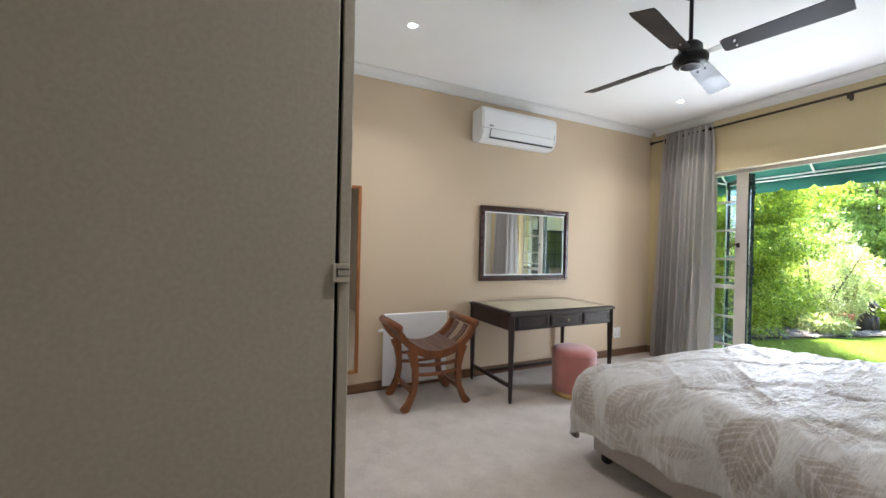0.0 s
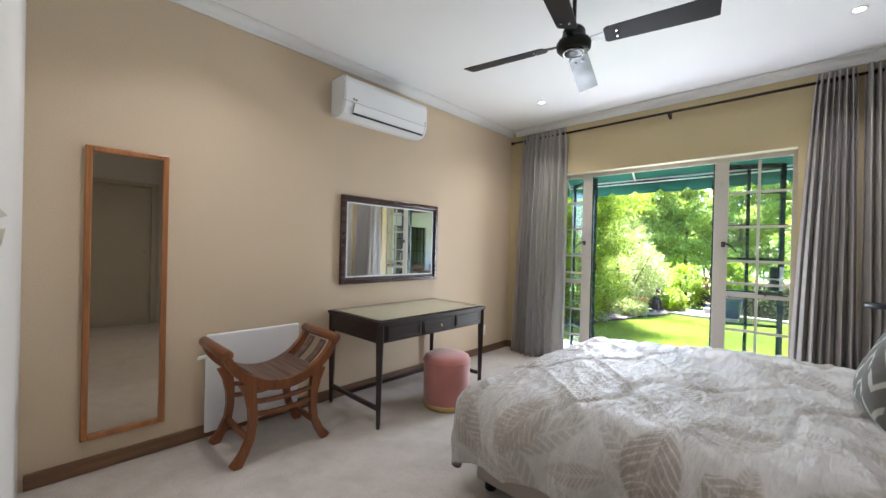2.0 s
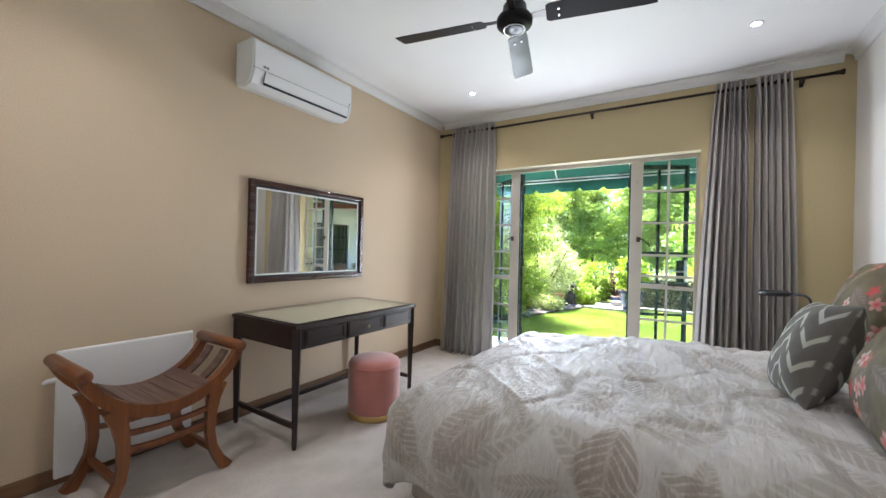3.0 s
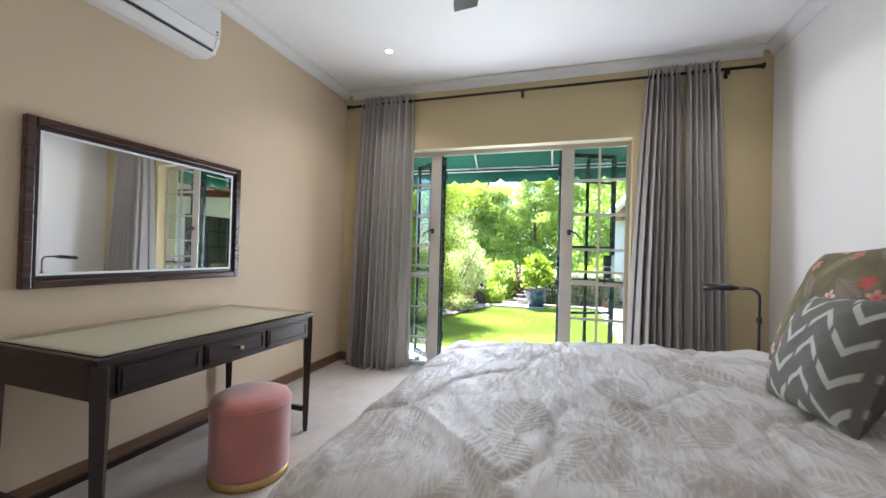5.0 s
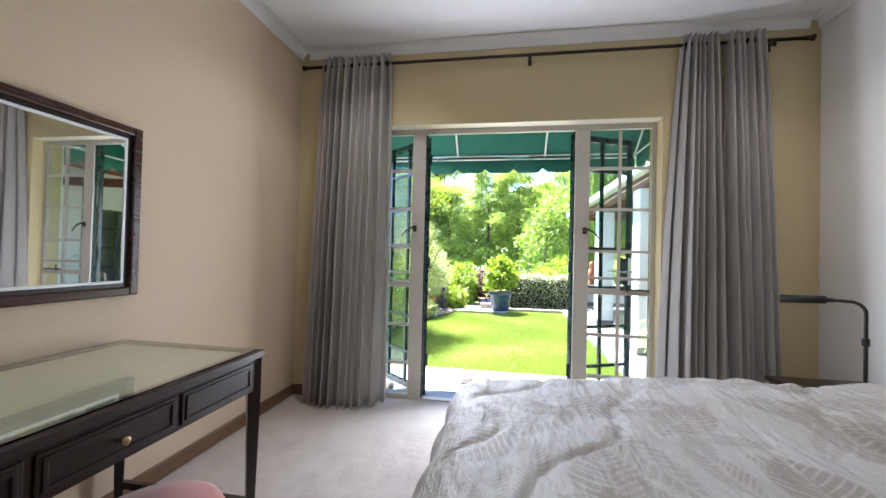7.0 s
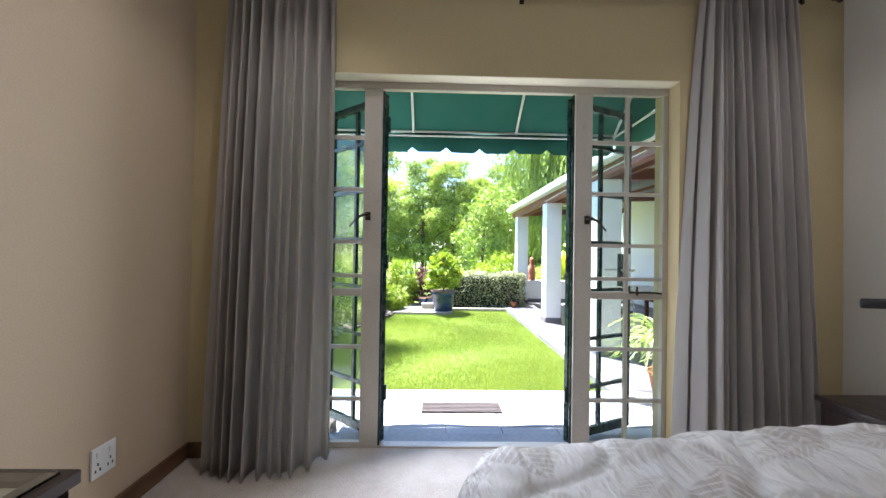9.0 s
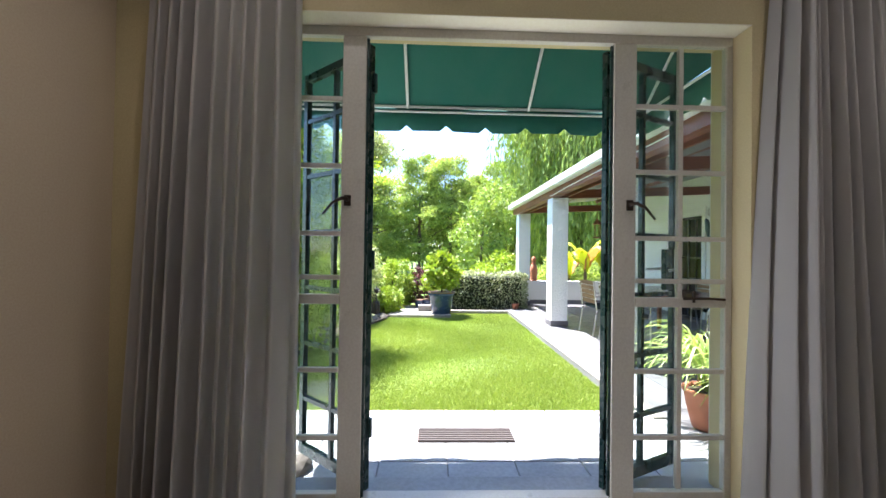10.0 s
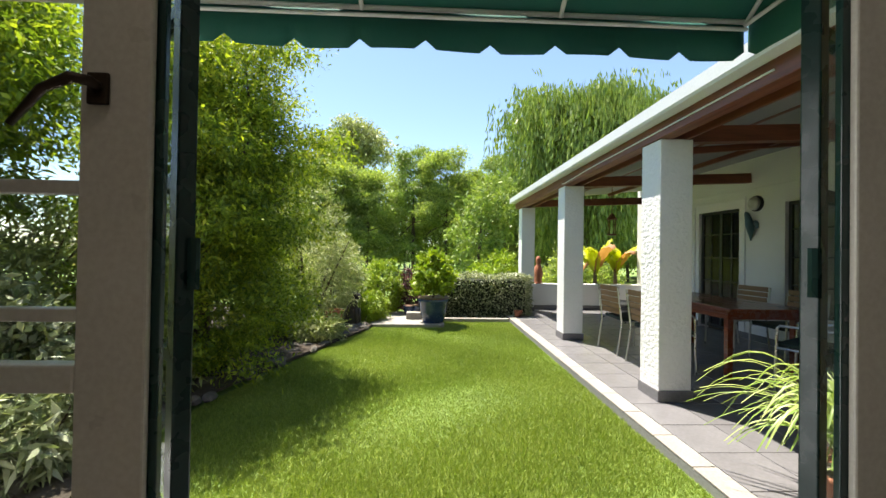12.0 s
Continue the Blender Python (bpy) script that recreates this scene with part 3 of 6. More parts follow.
# ---------------------------------------------------------------- mirrors, heater, air conditioner
def framed_mirror(name, x0, x1, z0, z1, w, depth, mat_, label, lip=None, silver=MIRROR):
    y = YL - 0.001
    mi = thing(name, pose((x0 + x1) / 2, y, z0), label, "mirror")
    hx, h = (x1 - x0) / 2, z1 - z0
    for nm, r in (("frame_side", (-hx, -hx + w, 0, h)), ("frame_side", (hx - w, hx, 0, h)), ("frame_rail", (-hx + w, hx - w, 0, w)), ("frame_rail", (-hx + w, hx - w, h - w, h))):
        part(nm, boxes((r[0], r[1], -depth, 0, r[2], r[3]), bevel=0.006), mat_, mi)
    if lip:
        part("slip", boxes((-hx + w, -hx + w + 0.018, -depth * 0.55, 0, w, h - w), (hx - w - 0.018, hx - w, -depth * 0.55, 0, w, h - w), (-hx + w + 0.018, hx - w - 0.018, -depth * 0.55, 0, w, w + 0.018), (-hx + w + 0.018, hx - w - 0.018, -depth * 0.55, 0, h - w - 0.018, h - w), bevel=0.002), lip, mi)
    part("mirror_glass", boxes((-hx + w * 0.8, hx - w * 0.8, -depth * 0.4, -0.002, w * 0.8, h - w * 0.8)), silver, mi)
    if lip:
        e = w + 0.018
        part("bevel_strip", boxes((-hx + e, -hx + e + 0.012, -depth * 0.4 - 0.003, -depth * 0.4 - 0.0005, e, h - e), (hx - e - 0.012, hx - e, -depth * 0.4 - 0.003, -depth * 0.4 - 0.0005, e, h - e), (-hx + e + 0.012, hx - e - 0.012, -depth * 0.4 - 0.003, -depth * 0.4 - 0.0005, e, e + 0.012), (-hx + e + 0.012, hx - e - 0.012, -depth * 0.4 - 0.003, -depth * 0.4 - 0.0005, h - e - 0.012, h - e), bevel=0.0008), WHITE_PLASTIC, mi, "pale inner slip")
    return mi


framed_mirror("tall_mirror", 1.195, 1.572, 0.182, 1.806, 0.030, 0.028, PINE, "tall narrow mirror in an orange pine frame on the wall", silver=MIRROR_DIM)
framed_mirror("wall_mirror", 2.772, 3.922, 0.957, 1.722, 0.038, 0.035, timber("mahogany frame", (0.02, 0.006, 0.004), (0.07, 0.022, 0.014), 0, 0.25, 0.4), "wide mirror in a dark mahogany frame above the desk", EBONY)

heater = thing("panel_heater", pose(2.09, YL - 0.001, 0.04), "thin white electric panel heater fixed to the wall", "heater")
part("panel", boxes((-0.305, 0.325, -0.046, -0.022, 0.0, 0.645), bevel=0.011), HEATER_PAINT, heater)
for x in (-0.25, 0.2):
    for z in (0.1, 0.45):
        part("spacer", boxes((x, x + 0.05, -0.0215, 0, z, z + 0.1)), WHITE_PLASTIC, heater)
part("switch", tube(bmesh.new(), [(-0.305, -0.034, 0.50), (-0.335, -0.034, 0.50), (-0.35, -0.034, 0.49)], [0.014, 0.012, 0.008], 10), WHITE_PLASTIC, heater, smooth=True)


SEAM_GREY = surface("grey plastic", (0.22, 0.23, 0.23), 0.5, vary=0.04, relief=0.02)


def aircon():
    x0, x1, z0, z1 = 2.66, 3.565, 2.325, 2.65
    ac = thing("air_conditioner", pose((x0 + x1) / 2, YL - 0.001, z0), "white split air conditioner unit mounted high on the wall", "air conditioner")
    hx, h, d = (x1 - x0) / 2, z1 - z0, 0.215
    prof = [(0, 0.02), (-0.11, 0.0), (-0.175, 0.02), (-0.205, 0.075), (-d, 0.11), (-d, h - 0.05), (-d + 0.012, h - 0.018), (-d + 0.045, h), (0, h)]
    bm = bmesh.new()
    a, b = [bm.verts.new((-hx, y, z)) for y, z in prof], [bm.verts.new((hx, y, z)) for y, z in prof]
    for k in range(len(prof)):
        j = (k + 1) % len(prof)
        bm.faces.new((a[k], a[j], b[j], b[k]))
    bm.faces.new(a), bm.faces.new(b[::-1])
    bmesh.ops.bevel(bm, geom=[e for e in bm.edges if abs(e.verts[0].co.x - e.verts[1].co.x) < 1e-4], offset=0.014, segments=3, affect="EDGES")
    part("casing", bm, WHITE_PLASTIC, ac)
    part("front_seam", boxes((-hx + 0.002, hx - 0.012, -d - 0.0012, -d + 0.004, 0.1105, 0.1125)), SEAM_GREY, ac, "thin grey seam")
    bm = bmesh.new()
    bar(bm, [(-hx + 0.09, -0.2085, 0.072), (hx - 0.045, -0.2085, 0.072)], (0, -0.30, 0.95), 0.070, 0.010)
    louvre = part("louvre", bm, WHITE_PLASTIC, ac)
    for x in (-hx + 0.087, hx - 0.045):
        part("louvre_gap", bar(bmesh.new(), [(x, -0.2105, 0.072), (x + 0.0015, -0.2105, 0.072)], (0, -0.30, 0.95), 0.070, 0.0105), SEAM_GREY, louvre)
    bm = bmesh.new()
    bar(bm, [(-hx + 0.09, -0.193, 0.030), (hx - 0.045, -0.193, 0.030)], (0, -0.75, 0.66), 0.014, 0.008)
    part("outlet", bm, DARK_PLASTIC, ac, "dark air outlet")
    part("mark", boxes((-hx + 0.075, -hx + 0.093, -d - 0.002, -d, 0.128, 0.144), (-hx + 0.098, -hx + 0.116, -d - 0.002, -d, 0.128, 0.144)), SEAM_GREY, ac)
    part("display", boxes((hx - 0.045, hx - 0.025, -d - 0.002, -d, 0.122, 0.128), (hx - 0.042, hx - 0.028, -d - 0.002, -d, 0.138, 0.150)), SEAM_GREY, ac)


aircon()

sock = thing("wall_socket", pose(4.775, YL - 0.001, 0.225), "white double electric wall socket with switches", "socket")
part("plate", boxes((-0.058, 0.058, -0.010, 0, 0.0, 0.125), bevel=0.003), WHITE_PLASTIC, sock)
for x in (-0.031, 0.029):
    part("switch", boxes((x - 0.009, x + 0.009, -0.014, -0.0101, 0.085, 0.105), bevel=0.001), WHITE_PLASTIC, sock)
    for px, pz in ((0, 0.056), (-0.011, 0.031), (0.011, 0.031)):
        part("pin_hole", boxes((x + px - 0.003, x + px + 0.003, -0.0112, -0.0101, pz - 0.005, pz + 0.006)), DARK_PLASTIC, sock)


# ---------------------------------------------------------------- ceiling fan
def ceiling_fan():
    f = thing("ceiling_fan", pose(3.0, 2.47, 2.36), "black four-bladed ceiling fan hanging on a rod", "ceiling fan")
    bm = bmesh.new()
    lathe(bm, [(0.03, 0.0), (0.075, 0.006), (0.088, 0.02), (0.09, 0.045), (0.082, 0.06), (0.062, 0.075), (0.058, 0.115), (0.04, 0.135), (0.02, 0.145)], 36)
    part("motor", bm, FAN_BLACK, f, smooth=True)
    part("badge", lathe(bmesh.new(), [(0.048, -0.004), (0.042, -0.006), (0.012, -0.006), (0.0, -0.004)], 28), DARK_PLASTIC, f, "black centre cap", True)
    bm = bmesh.new()
    lathe(bm, [(0.048, -0.0005), (0.054, -0.003), (0.056, -0.0055), (0.051, -0.007), (0.0485, -0.0045)], 32)
    bmesh.ops.delete(bm, geom=[q for q in bm.faces if len(q.verts) > 4], context="FACES")
    part("trim_ring", bm, STEEL, f, "grey trim ring", True)
    part("rod", tube(bmesh.new(), [(0, 0, 0.14), (0, 0, CEIL - 2.36 - 0.05)], 0.011, 12), FAN_BLACK, f)
    part("canopy", lathe(bmesh.new(), [(0.016, 0.385), (0.035, 0.40), (0.062, 0.455), (0.066, 0.479)], 28), FAN_BLACK, f, smooth=True)
    for k, deg in enumerate((101.0, 16.0, -79.0, 194.0)):
        c, s = math.cos(radians(deg)), math.sin(radians(deg))
        out, side = Vector((c, s, 0)), Vector((-s, c, 0))
        tilt = (side * math.cos(radians(12)) + Vector((0, 0, -math.sin(radians(14))))).normalized()
        up = Vector((0, 0, 0.052))
        bl = part("blade", bar(bmesh.new(), [out * 0.155 + up, out * 0.17 + up, out * 0.60 + up, out * 0.645 + up], tilt, [0.085, 0.105, 0.125, 0.118], 0.005), FAN_BLACK, f)
        # third arm is pale steel: the reflected light on that blade, put into its material
        part("blade_arm", bar(bmesh.new(), [out * 0.075 + up, out * 0.12 + up, out * 0.235 + up * 1.1], tilt, [0.03, 0.035, 0.05], 0.004), STEEL if k == 2 else FAN_BLACK, bl)
        for q in (-0.02, 0.02):
            part("bolt", tube(bmesh.new(), [out * 0.215 + up * 0.8 + tilt * q, out * 0.215 + up * 1.25 + tilt * q], 0.005, 8), STEEL, bl)


ceiling_fan()


# ---------------------------------------------------------------- curtains
rod = thing("curtain_rod", pose(5.265, 2.5, 2.672), "thin dark metal curtain rod with end knobs", "curtain rod")
part("pole", tube(bmesh.new(), [(0, -1.74, 0), (0, 1.80, 0)], 0.012, 12), BRONZE, rod, smooth=True)
for s, e in ((-1, -1.74), (1, 1.80)):
    part("finial", tube(bmesh.new(), [(0, e, 0), (0, e + s * 0.012, 0), (0, e + s * 0.02, 0), (0, e + s * 0.05, 0), (0, e + s * 0.056, 0)], [0.013, 0.017, 0.013, 0.024, 0.018], 14), BRONZE, rod, smooth=True)
for y in (-1.56, 0.04, 1.66):
    part("bracket", boxes((-0.012, 0.064, y - 0.007, y + 0.007, -0.022, -0.010), (0.056, 0.0645, y - 0.013, y + 0.013, -0.05, 0.03), (-0.010, 0.004, y - 0.008, y + 0.008, -0.045, -0.0105), bevel=0.002), BRONZE, rod)


def curtain(name, top0, top1, bot0, bot1, folds, seed, x_top=5.255, x_bot=5.19, edge=0.0):
    rng = np.random.RandomState(seed)
    n, rows = folds * 22, 46
    u = np.linspace(0, 1, n)
    warp = u + 0.012 * np.sin(2 * np.pi * (2.3 * u + rng.rand()))
    amp = 0.8 + 0.35 * np.sin(2 * np.pi * (1.7 * u + rng.rand())) + 0.2 * rng.rand()
    z = np.linspace(2.735, 0.012, rows)
    g = np.zeros((rows, n, 3))
    for i, zz in enumerate(z):
        s = (2.735 - zz) / 2.72
        ease = s ** 0.8
        y0, y1 = top0 + (bot0 - top0) * ease, top1 + (bot1 - top1) * ease
        ph = 2 * np.pi * folds * warp + 0.5 * np.sin(3 * u + 5 * s) * s
        wave = np.sin(ph) + 0.25 * np.sin(2 * ph + 0.7) * s
        back = edge * np.clip((u - 0.72) / 0.28, 0, 1) ** 1.5 * ease ** 0.5
        g[i, :, 0] = x_top + (x_bot - x_top) * ease + back + (0.032 + 0.030 * ease) * amp * wave * (1 - 2.8 * back)
        g[i, :, 1] = y0 + (y1 - y0) * u + 0.010 * np.cos(ph * 2) * ease
        g[i, :, 2] = zz + 0.008 * np.sin(9 * u) * s
    c = thing(name, pose(0, 0, 0), "full length grey cloth curtain drawn aside, hanging in deep folds", "curtain", "curtains at the garden door")
    cl = sheet("cloth", g, CURTAIN, c)
    so = cl.modifiers.new("thick", "SOLIDIFY")
    so.thickness = 0.003
    for k in range(folds):
        y = top0 + (top1 - top0) * (k + 0.5) / folds
        part("eyelet", tube(bmesh.new(), [(5.265, y - 0.004, 2.672), (5.265, y + 0.004, 2.672)], 0.022, 14), BRONZE, c)
    return c


curtain("curtain", 4.17, 3.605, 4.20, 3.60, 10, 3, x_bot=5.15, edge=0.19)
curtain("curtain", 1.245, 1.005, 1.235, 0.94, 6, 5)
curtain("curtain", 1.285, 1.505, 1.24, 1.635, 7, 8, edge=0.13)


# ---------------------------------------------------------------- bed
def voronoi_cells(t, vec, scale):
    """Places about the middle of each cell, turned at random, and the cell's random colour."""
    v = t.nodes.new("ShaderNodeTexVoronoi")
    v.voronoi_dimensions = "2D"
    v.inputs["Scale"].default_value, v.inputs["Randomness"].default_value = scale, 0.75
    link(t, vec, v.inputs["Vector"])
    d = t.nodes.new("ShaderNodeVectorMath")
    d.operation = "SUBTRACT"
    link(t, vec, d.inputs[0]), link(t, v.outputs["Position"], d.inputs[1])
    sep = t.nodes.new("ShaderNodeSeparateColor")
    link(t, v.outputs["Color"], sep.inputs[0])
    rot = t.nodes.new("ShaderNodeVectorRotate")
    rot.rotation_type = "Z_AXIS"
    link(t, d.outputs[0], rot.inputs["Vector"])
    link(t, calc(t, "MULTIPLY", sep.outputs[0], 6.28), rot.inputs["Angle"])
    xyz = t.nodes.new("ShaderNodeSeparateXYZ")
    link(t, rot.outputs[0], xyz.inputs[0])
    return xyz.outputs[0], xyz.outputs[1], sep.outputs


def step(t, value, edge, soft):
    """1 below the edge, 0 above it, with a soft border."""
    m = t.nodes.new("ShaderNodeMapRange")
    m.inputs["From Min"].default_value, m.inputs["From Max"].default_value = edge - soft, edge + soft
    m.inputs["To Min"].default_value, m.inputs["To Max"].default_value = 1.0, 0.0
    link(t, value, m.inputs["Value"])
    return m.outputs[0]


def leaf_mask(t, vec, scale, length, breadth, ribs):
    u, v, rnd = voronoi_cells(t, vec, scale)
    half = calc(t, "MULTIPLY", calc(t, "SUBTRACT", 1.0, calc(t, "POWER", calc(t, "ABSOLUTE", calc(t, "DIVIDE", u, length)), 1.7)), breadth)
    inside = step(t, calc(t, "SUBTRACT", calc(t, "ABSOLUTE", v), half), 0.0, 0.006)
    slant = calc(t, "SUBTRACT", u, calc(t, "MULTIPLY", calc(t, "ABSOLUTE", v), 0.9))
    stripe = calc(t, "SINE", calc(t, "MULTIPLY", slant, ribs))
    vein = step(t, stripe, -0.55, 0.3)
    mid = step(t, calc(t, "ABSOLUTE", v), 0.006, 0.004)
    line = calc(t, "MAXIMUM", vein, mid)
    return calc(t, "MULTIPLY", inside, calc(t, "SUBTRACT", 1.0, calc(t, "MULTIPLY", line, 0.75))), rnd


def duvet_cloth():
    m, t, b = nodes_of("leaf printed duvet cotton")
    uv = coords(t, out="UV")
    wob = t.nodes.new("ShaderNodeVectorMath")
    wob.operation = "ADD"
    nz = t.nodes.new("ShaderNodeTexNoise")
    nz.inputs["Scale"].default_value = 5.0
    link(t, uv, nz.inputs["Vector"])
    sc = t.nodes.new("ShaderNodeVectorMath")
    sc.operation = "SCALE"
    sc.inputs["Scale"].default_value = 0.03
    link(t, nz.outputs["Color"], sc.inputs[0])
    link(t, uv, wob.inputs[0]), link(t, sc.outputs[0], wob.inputs[1])
    base = ramp(t, noise_of(t, uv, 3.0, 4), [(0.3, (0.56, 0.535, 0.50)), (0.7, (0.63, 0.605, 0.57))])
    a, r1 = leaf_mask(t, wob.outputs[0], 2.7, 0.185, 0.10, 200)
    c, r2 = leaf_mask(t, coords(t, (1, 1, 1), (0, 0, 0.6), "UV"), 2.3, 0.24, 0.07, 150)
    tone = ramp(t, r1[1], [(0.0, (0.24, 0.19, 0.14)), (0.5, (0.32, 0.265, 0.205)), (1.0, (0.41, 0.36, 0.30))])
    col = mix(t, calc(t, "MULTIPLY", c, 0.75), base, (0.42, 0.39, 0.34))
    e, r3 = leaf_mask(t, coords(t, (1, 1, 1), (0, 0, 1.4), "UV"), 4.1, 0.15, 0.045, 330)
    col = mix(t, calc(t, "MULTIPLY", e, 0.7), col, (0.40, 0.355, 0.30))
    col = mix(t, calc(t, "MULTIPLY", a, 0.72), col, tone)
    blot = ramp(t, noise_of(t, uv, 24, 4), [(0.38, (0.35, 0.35, 0.35)), (0.6, (0.62, 0.62, 0.62))])
    col = mix(t, 0.12, col, blot, "OVERLAY")
    link(t, col, b.inputs["Base Color"])
    b.inputs["Roughness"].default_value, b.inputs["Sheen Weight"].default_value = 0.55, 0.35
    h = calc(t, "ADD", noise_of(t, coords(t, (1, 3.0, 1), (0, 0, 0.5), "UV"), 6.0, 5), calc(t, "MULTIPLY", noise_of(t, uv, 500, 2), 0.05))
    bump(t, b, h, 0.9, 0.045)
    return m


BX0, BX1, BY0, BY1 = 2.66, 4.32, YR + 0.02, 2.80


def bed():
    b = thing("bed", pose((BX0 + BX1) / 2, (BY0 + BY1) / 2, 0), "double bed with a pale cloth divan base and small black feet", "bed")
    hx, hy = (BX1 - BX0) / 2, (BY1 - BY0) / 2
    part("divan", boxes((-hx, hx, -hy, hy, 0.06, 0.34), bevel=0.02), DIVAN, b)
    part("mattress", boxes((-hx, hx, -hy, hy, 0.342, 0.555), bevel=0.035), DIVAN, b, "pale mattress")
    for x in (-hx + 0.06, hx - 0.06):
        for y in (-hy + 0.06, 0, hy - 0.06):
            part("foot", lathe(bmesh.new(), [(0.022, 0.0), (0.032, 0.012), (0.034, 0.045), (0.03, 0.06)], 14, (x, y)), DARK_PLASTIC, b)


bed()


def fbm(x, y, seed, octaves=4):
    rng = np.random.RandomState(seed)
    out, a, f = np.zeros_like(x), 1.0, 1.0
    for _ in range(octaves):
        for _ in range(3):
            th, ph = rng.rand() * 2 * np.pi, rng.rand() * 2 * np.pi
            out += a / 3 * np.sin(f * (np.cos(th) * x + np.sin(th) * y) * 2 * np.pi + ph + 0.8 * np.sin(f * 3.1 * (x * np.sin(th) - y * np.cos(th)) + ph))
        a, f = a * 0.5, f * 2.05
    return out


def duvet():
    """A thick quilt over the mattress, hanging over the foot and both sides."""
    nx, ny, drop, r = 260, 260, 0.43, 0.17
    hx = (BX1 - BX0) / 2 - 0.04
    yh, yf = BY0 + 0.30, BY1 - 0.05
    u = np.linspace(-hx - drop, hx + drop, nx)
    v = np.linspace(yh, yf + drop, ny)
    U, V = np.meshgrid(u, v)
    ex, ey = np.maximum(np.abs(U) - hx, 0), np.maximum(V - yf, 0)
    e = np.hypot(ex, ey) + 1e-9
    dx, dy = np.sign(U) * ex / e, ey / e
    cut = np.where(e > drop, drop + (e - drop) * 0.5, e) * (0.97 + 0.03 * fbm(U * 0.8, V * 0.8, 4, 2))
    a = np.minimum(cut / r, np.pi / 2)
    outw = r * np.sin(a) + np.maximum(cut - r * np.pi / 2, 0) * 0.02 + 0.02 * np.sin(np.pi * np.clip(cut / drop, 0, 1))
    down = r * (1 - np.cos(a)) + np.maximum(cut - r * np.pi / 2, 0)
    folds = np.clip((cut - 0.06) / 0.3, 0, 1)
    along = np.where(ex > ey, V, U)
    rip = np.sin(along * 21 + 1.7 * fbm(U * 0.5, V * 0.5, 9, 2)) * 0.022 * folds
    X = np.clip(U, -hx, hx) + dx * (outw + rip)
    Y = np.minimum(V, yf) + dy * (outw + rip)
    puff = 0.009 * fbm(U * 0.7, V * 0.6, 2, 2) + 0.003 * fbm(U * 1.6 + 0.4 * V, V * 3.4 - U * 1.3, 7, 3)
    crown = 0.03 * (1 - (U / (hx + drop)) ** 2)
    ridge = np.zeros_like(U)
    for sd, th, amp, fr in ((41, 0.45, 0.026, 1.7), (42, 0.75, 0.015, 2.8), (43, 0.15, 0.010, 3.9), (44, -0.5, 0.008, 2.4), (45, 0.55, 0.011, 6.0), (46, 0.30, 0.009, 8.0), (47, 0.85, 0.009, 7.0)):
        la, ac = U * np.cos(th) + V * np.sin(th), -U * np.sin(th) + V * np.cos(th)
        q = fbm(la * 0.30, ac * fr * 0.5, sd, 2)
        mask = np.clip(0.5 + 0.9 * fbm(U * 0.55, V * 0.55, sd + 20, 2), 0, 1)
        ridge += np.clip(1.25 - e / 0.3, 0, 1) * np.clip((yf + 0.02 - V) / 0.18 + np.where(ey > 0, 1, 0), 0.25, 1) * 0.95 * amp * mask * np.clip(1 - np.abs(q) * 1.6, 0, 1) ** 2
    crease = ridge - 0.012 * np.exp(-((np.sin(3.2 * U + 5.1 * V + 1.2 * fbm(U, V, 12, 2))) / 0.16) ** 2)
    slope = 0.055 * np.clip(1.75 - V, -1.0, 1.0)
    Z = 0.600 + slope + crown + puff + crease - down
    Z = np.maximum(Z, 0.07 + 0.015 * fbm(U, V, 3, 2))
    g = np.stack([X + (BX0 + BX1) / 2, Y, Z], -1)
    uv = np.stack([U, V], -1)
    d = sheet("duvet", g, duvet_cloth(), uvs=uv)
    so = d.modifiers.new("thick", "SOLIDIFY")
    so.thickness, so.offset = 0.02, -1
    tagged(d, "white and taupe leaf-printed cotton duvet, rumpled on the bed", "duvet")


duvet()


def cushion(name, w, h, thick, m, material, label, seed, corner=0.16):
    """A stuffed cushion with pinched corners, standing in x and z, its face along -y."""
    n = 44
    s = np.linspace(-1, 1, n)
    S, T = np.meshgrid(s, s)
    prof = np.clip((1 - np.abs(S) ** 2.6) * (1 - np.abs(T) ** 2.6), 0, 1) ** 0.5
    pin = 1 - 0.07 * (np.abs(S) * np.abs(T)) ** 2 * 0 - 0.05 * (1 - np.abs(T) ** 2) * np.abs(S) ** 3
    pin2 = 1 - 0.05 * (1 - np.abs(S) ** 2) * np.abs(T) ** 3
    wr = 0.10 * fbm(S * 0.7, T * 0.7, seed, 4)
    X, Z = S * w / 2 * pin, T * h / 2 * pin2
    verts, faces, uvs = [], [], []
    for sign in (-1, 1):
        Y = sign * prof * thick / 2 * (1 + wr)
        verts.append(np.stack([X, Y, Z + h / 2], -1).reshape(-1, 3))
        uvs.append(np.stack([S * w / 2, T * h / 2], -1).reshape(-1, 2))
        i = np.arange(n * n).reshape(n, n) + (0 if sign < 0 else n * n)
        q = np.stack([i[:-1, :-1], i[:-1, 1:], i[1:, 1:], i[1:, :-1]], -1).reshape(-1, 4)
        faces.append(q if sign < 0 else q[:, ::-1])
    ob = mesh_of(name, np.concatenate(verts), np.concatenate(faces), material, None, "", True, np.concatenate(uvs))
    ob.matrix_basis = m
    return tagged(ob, label, "cushion", "cushions on the bed")


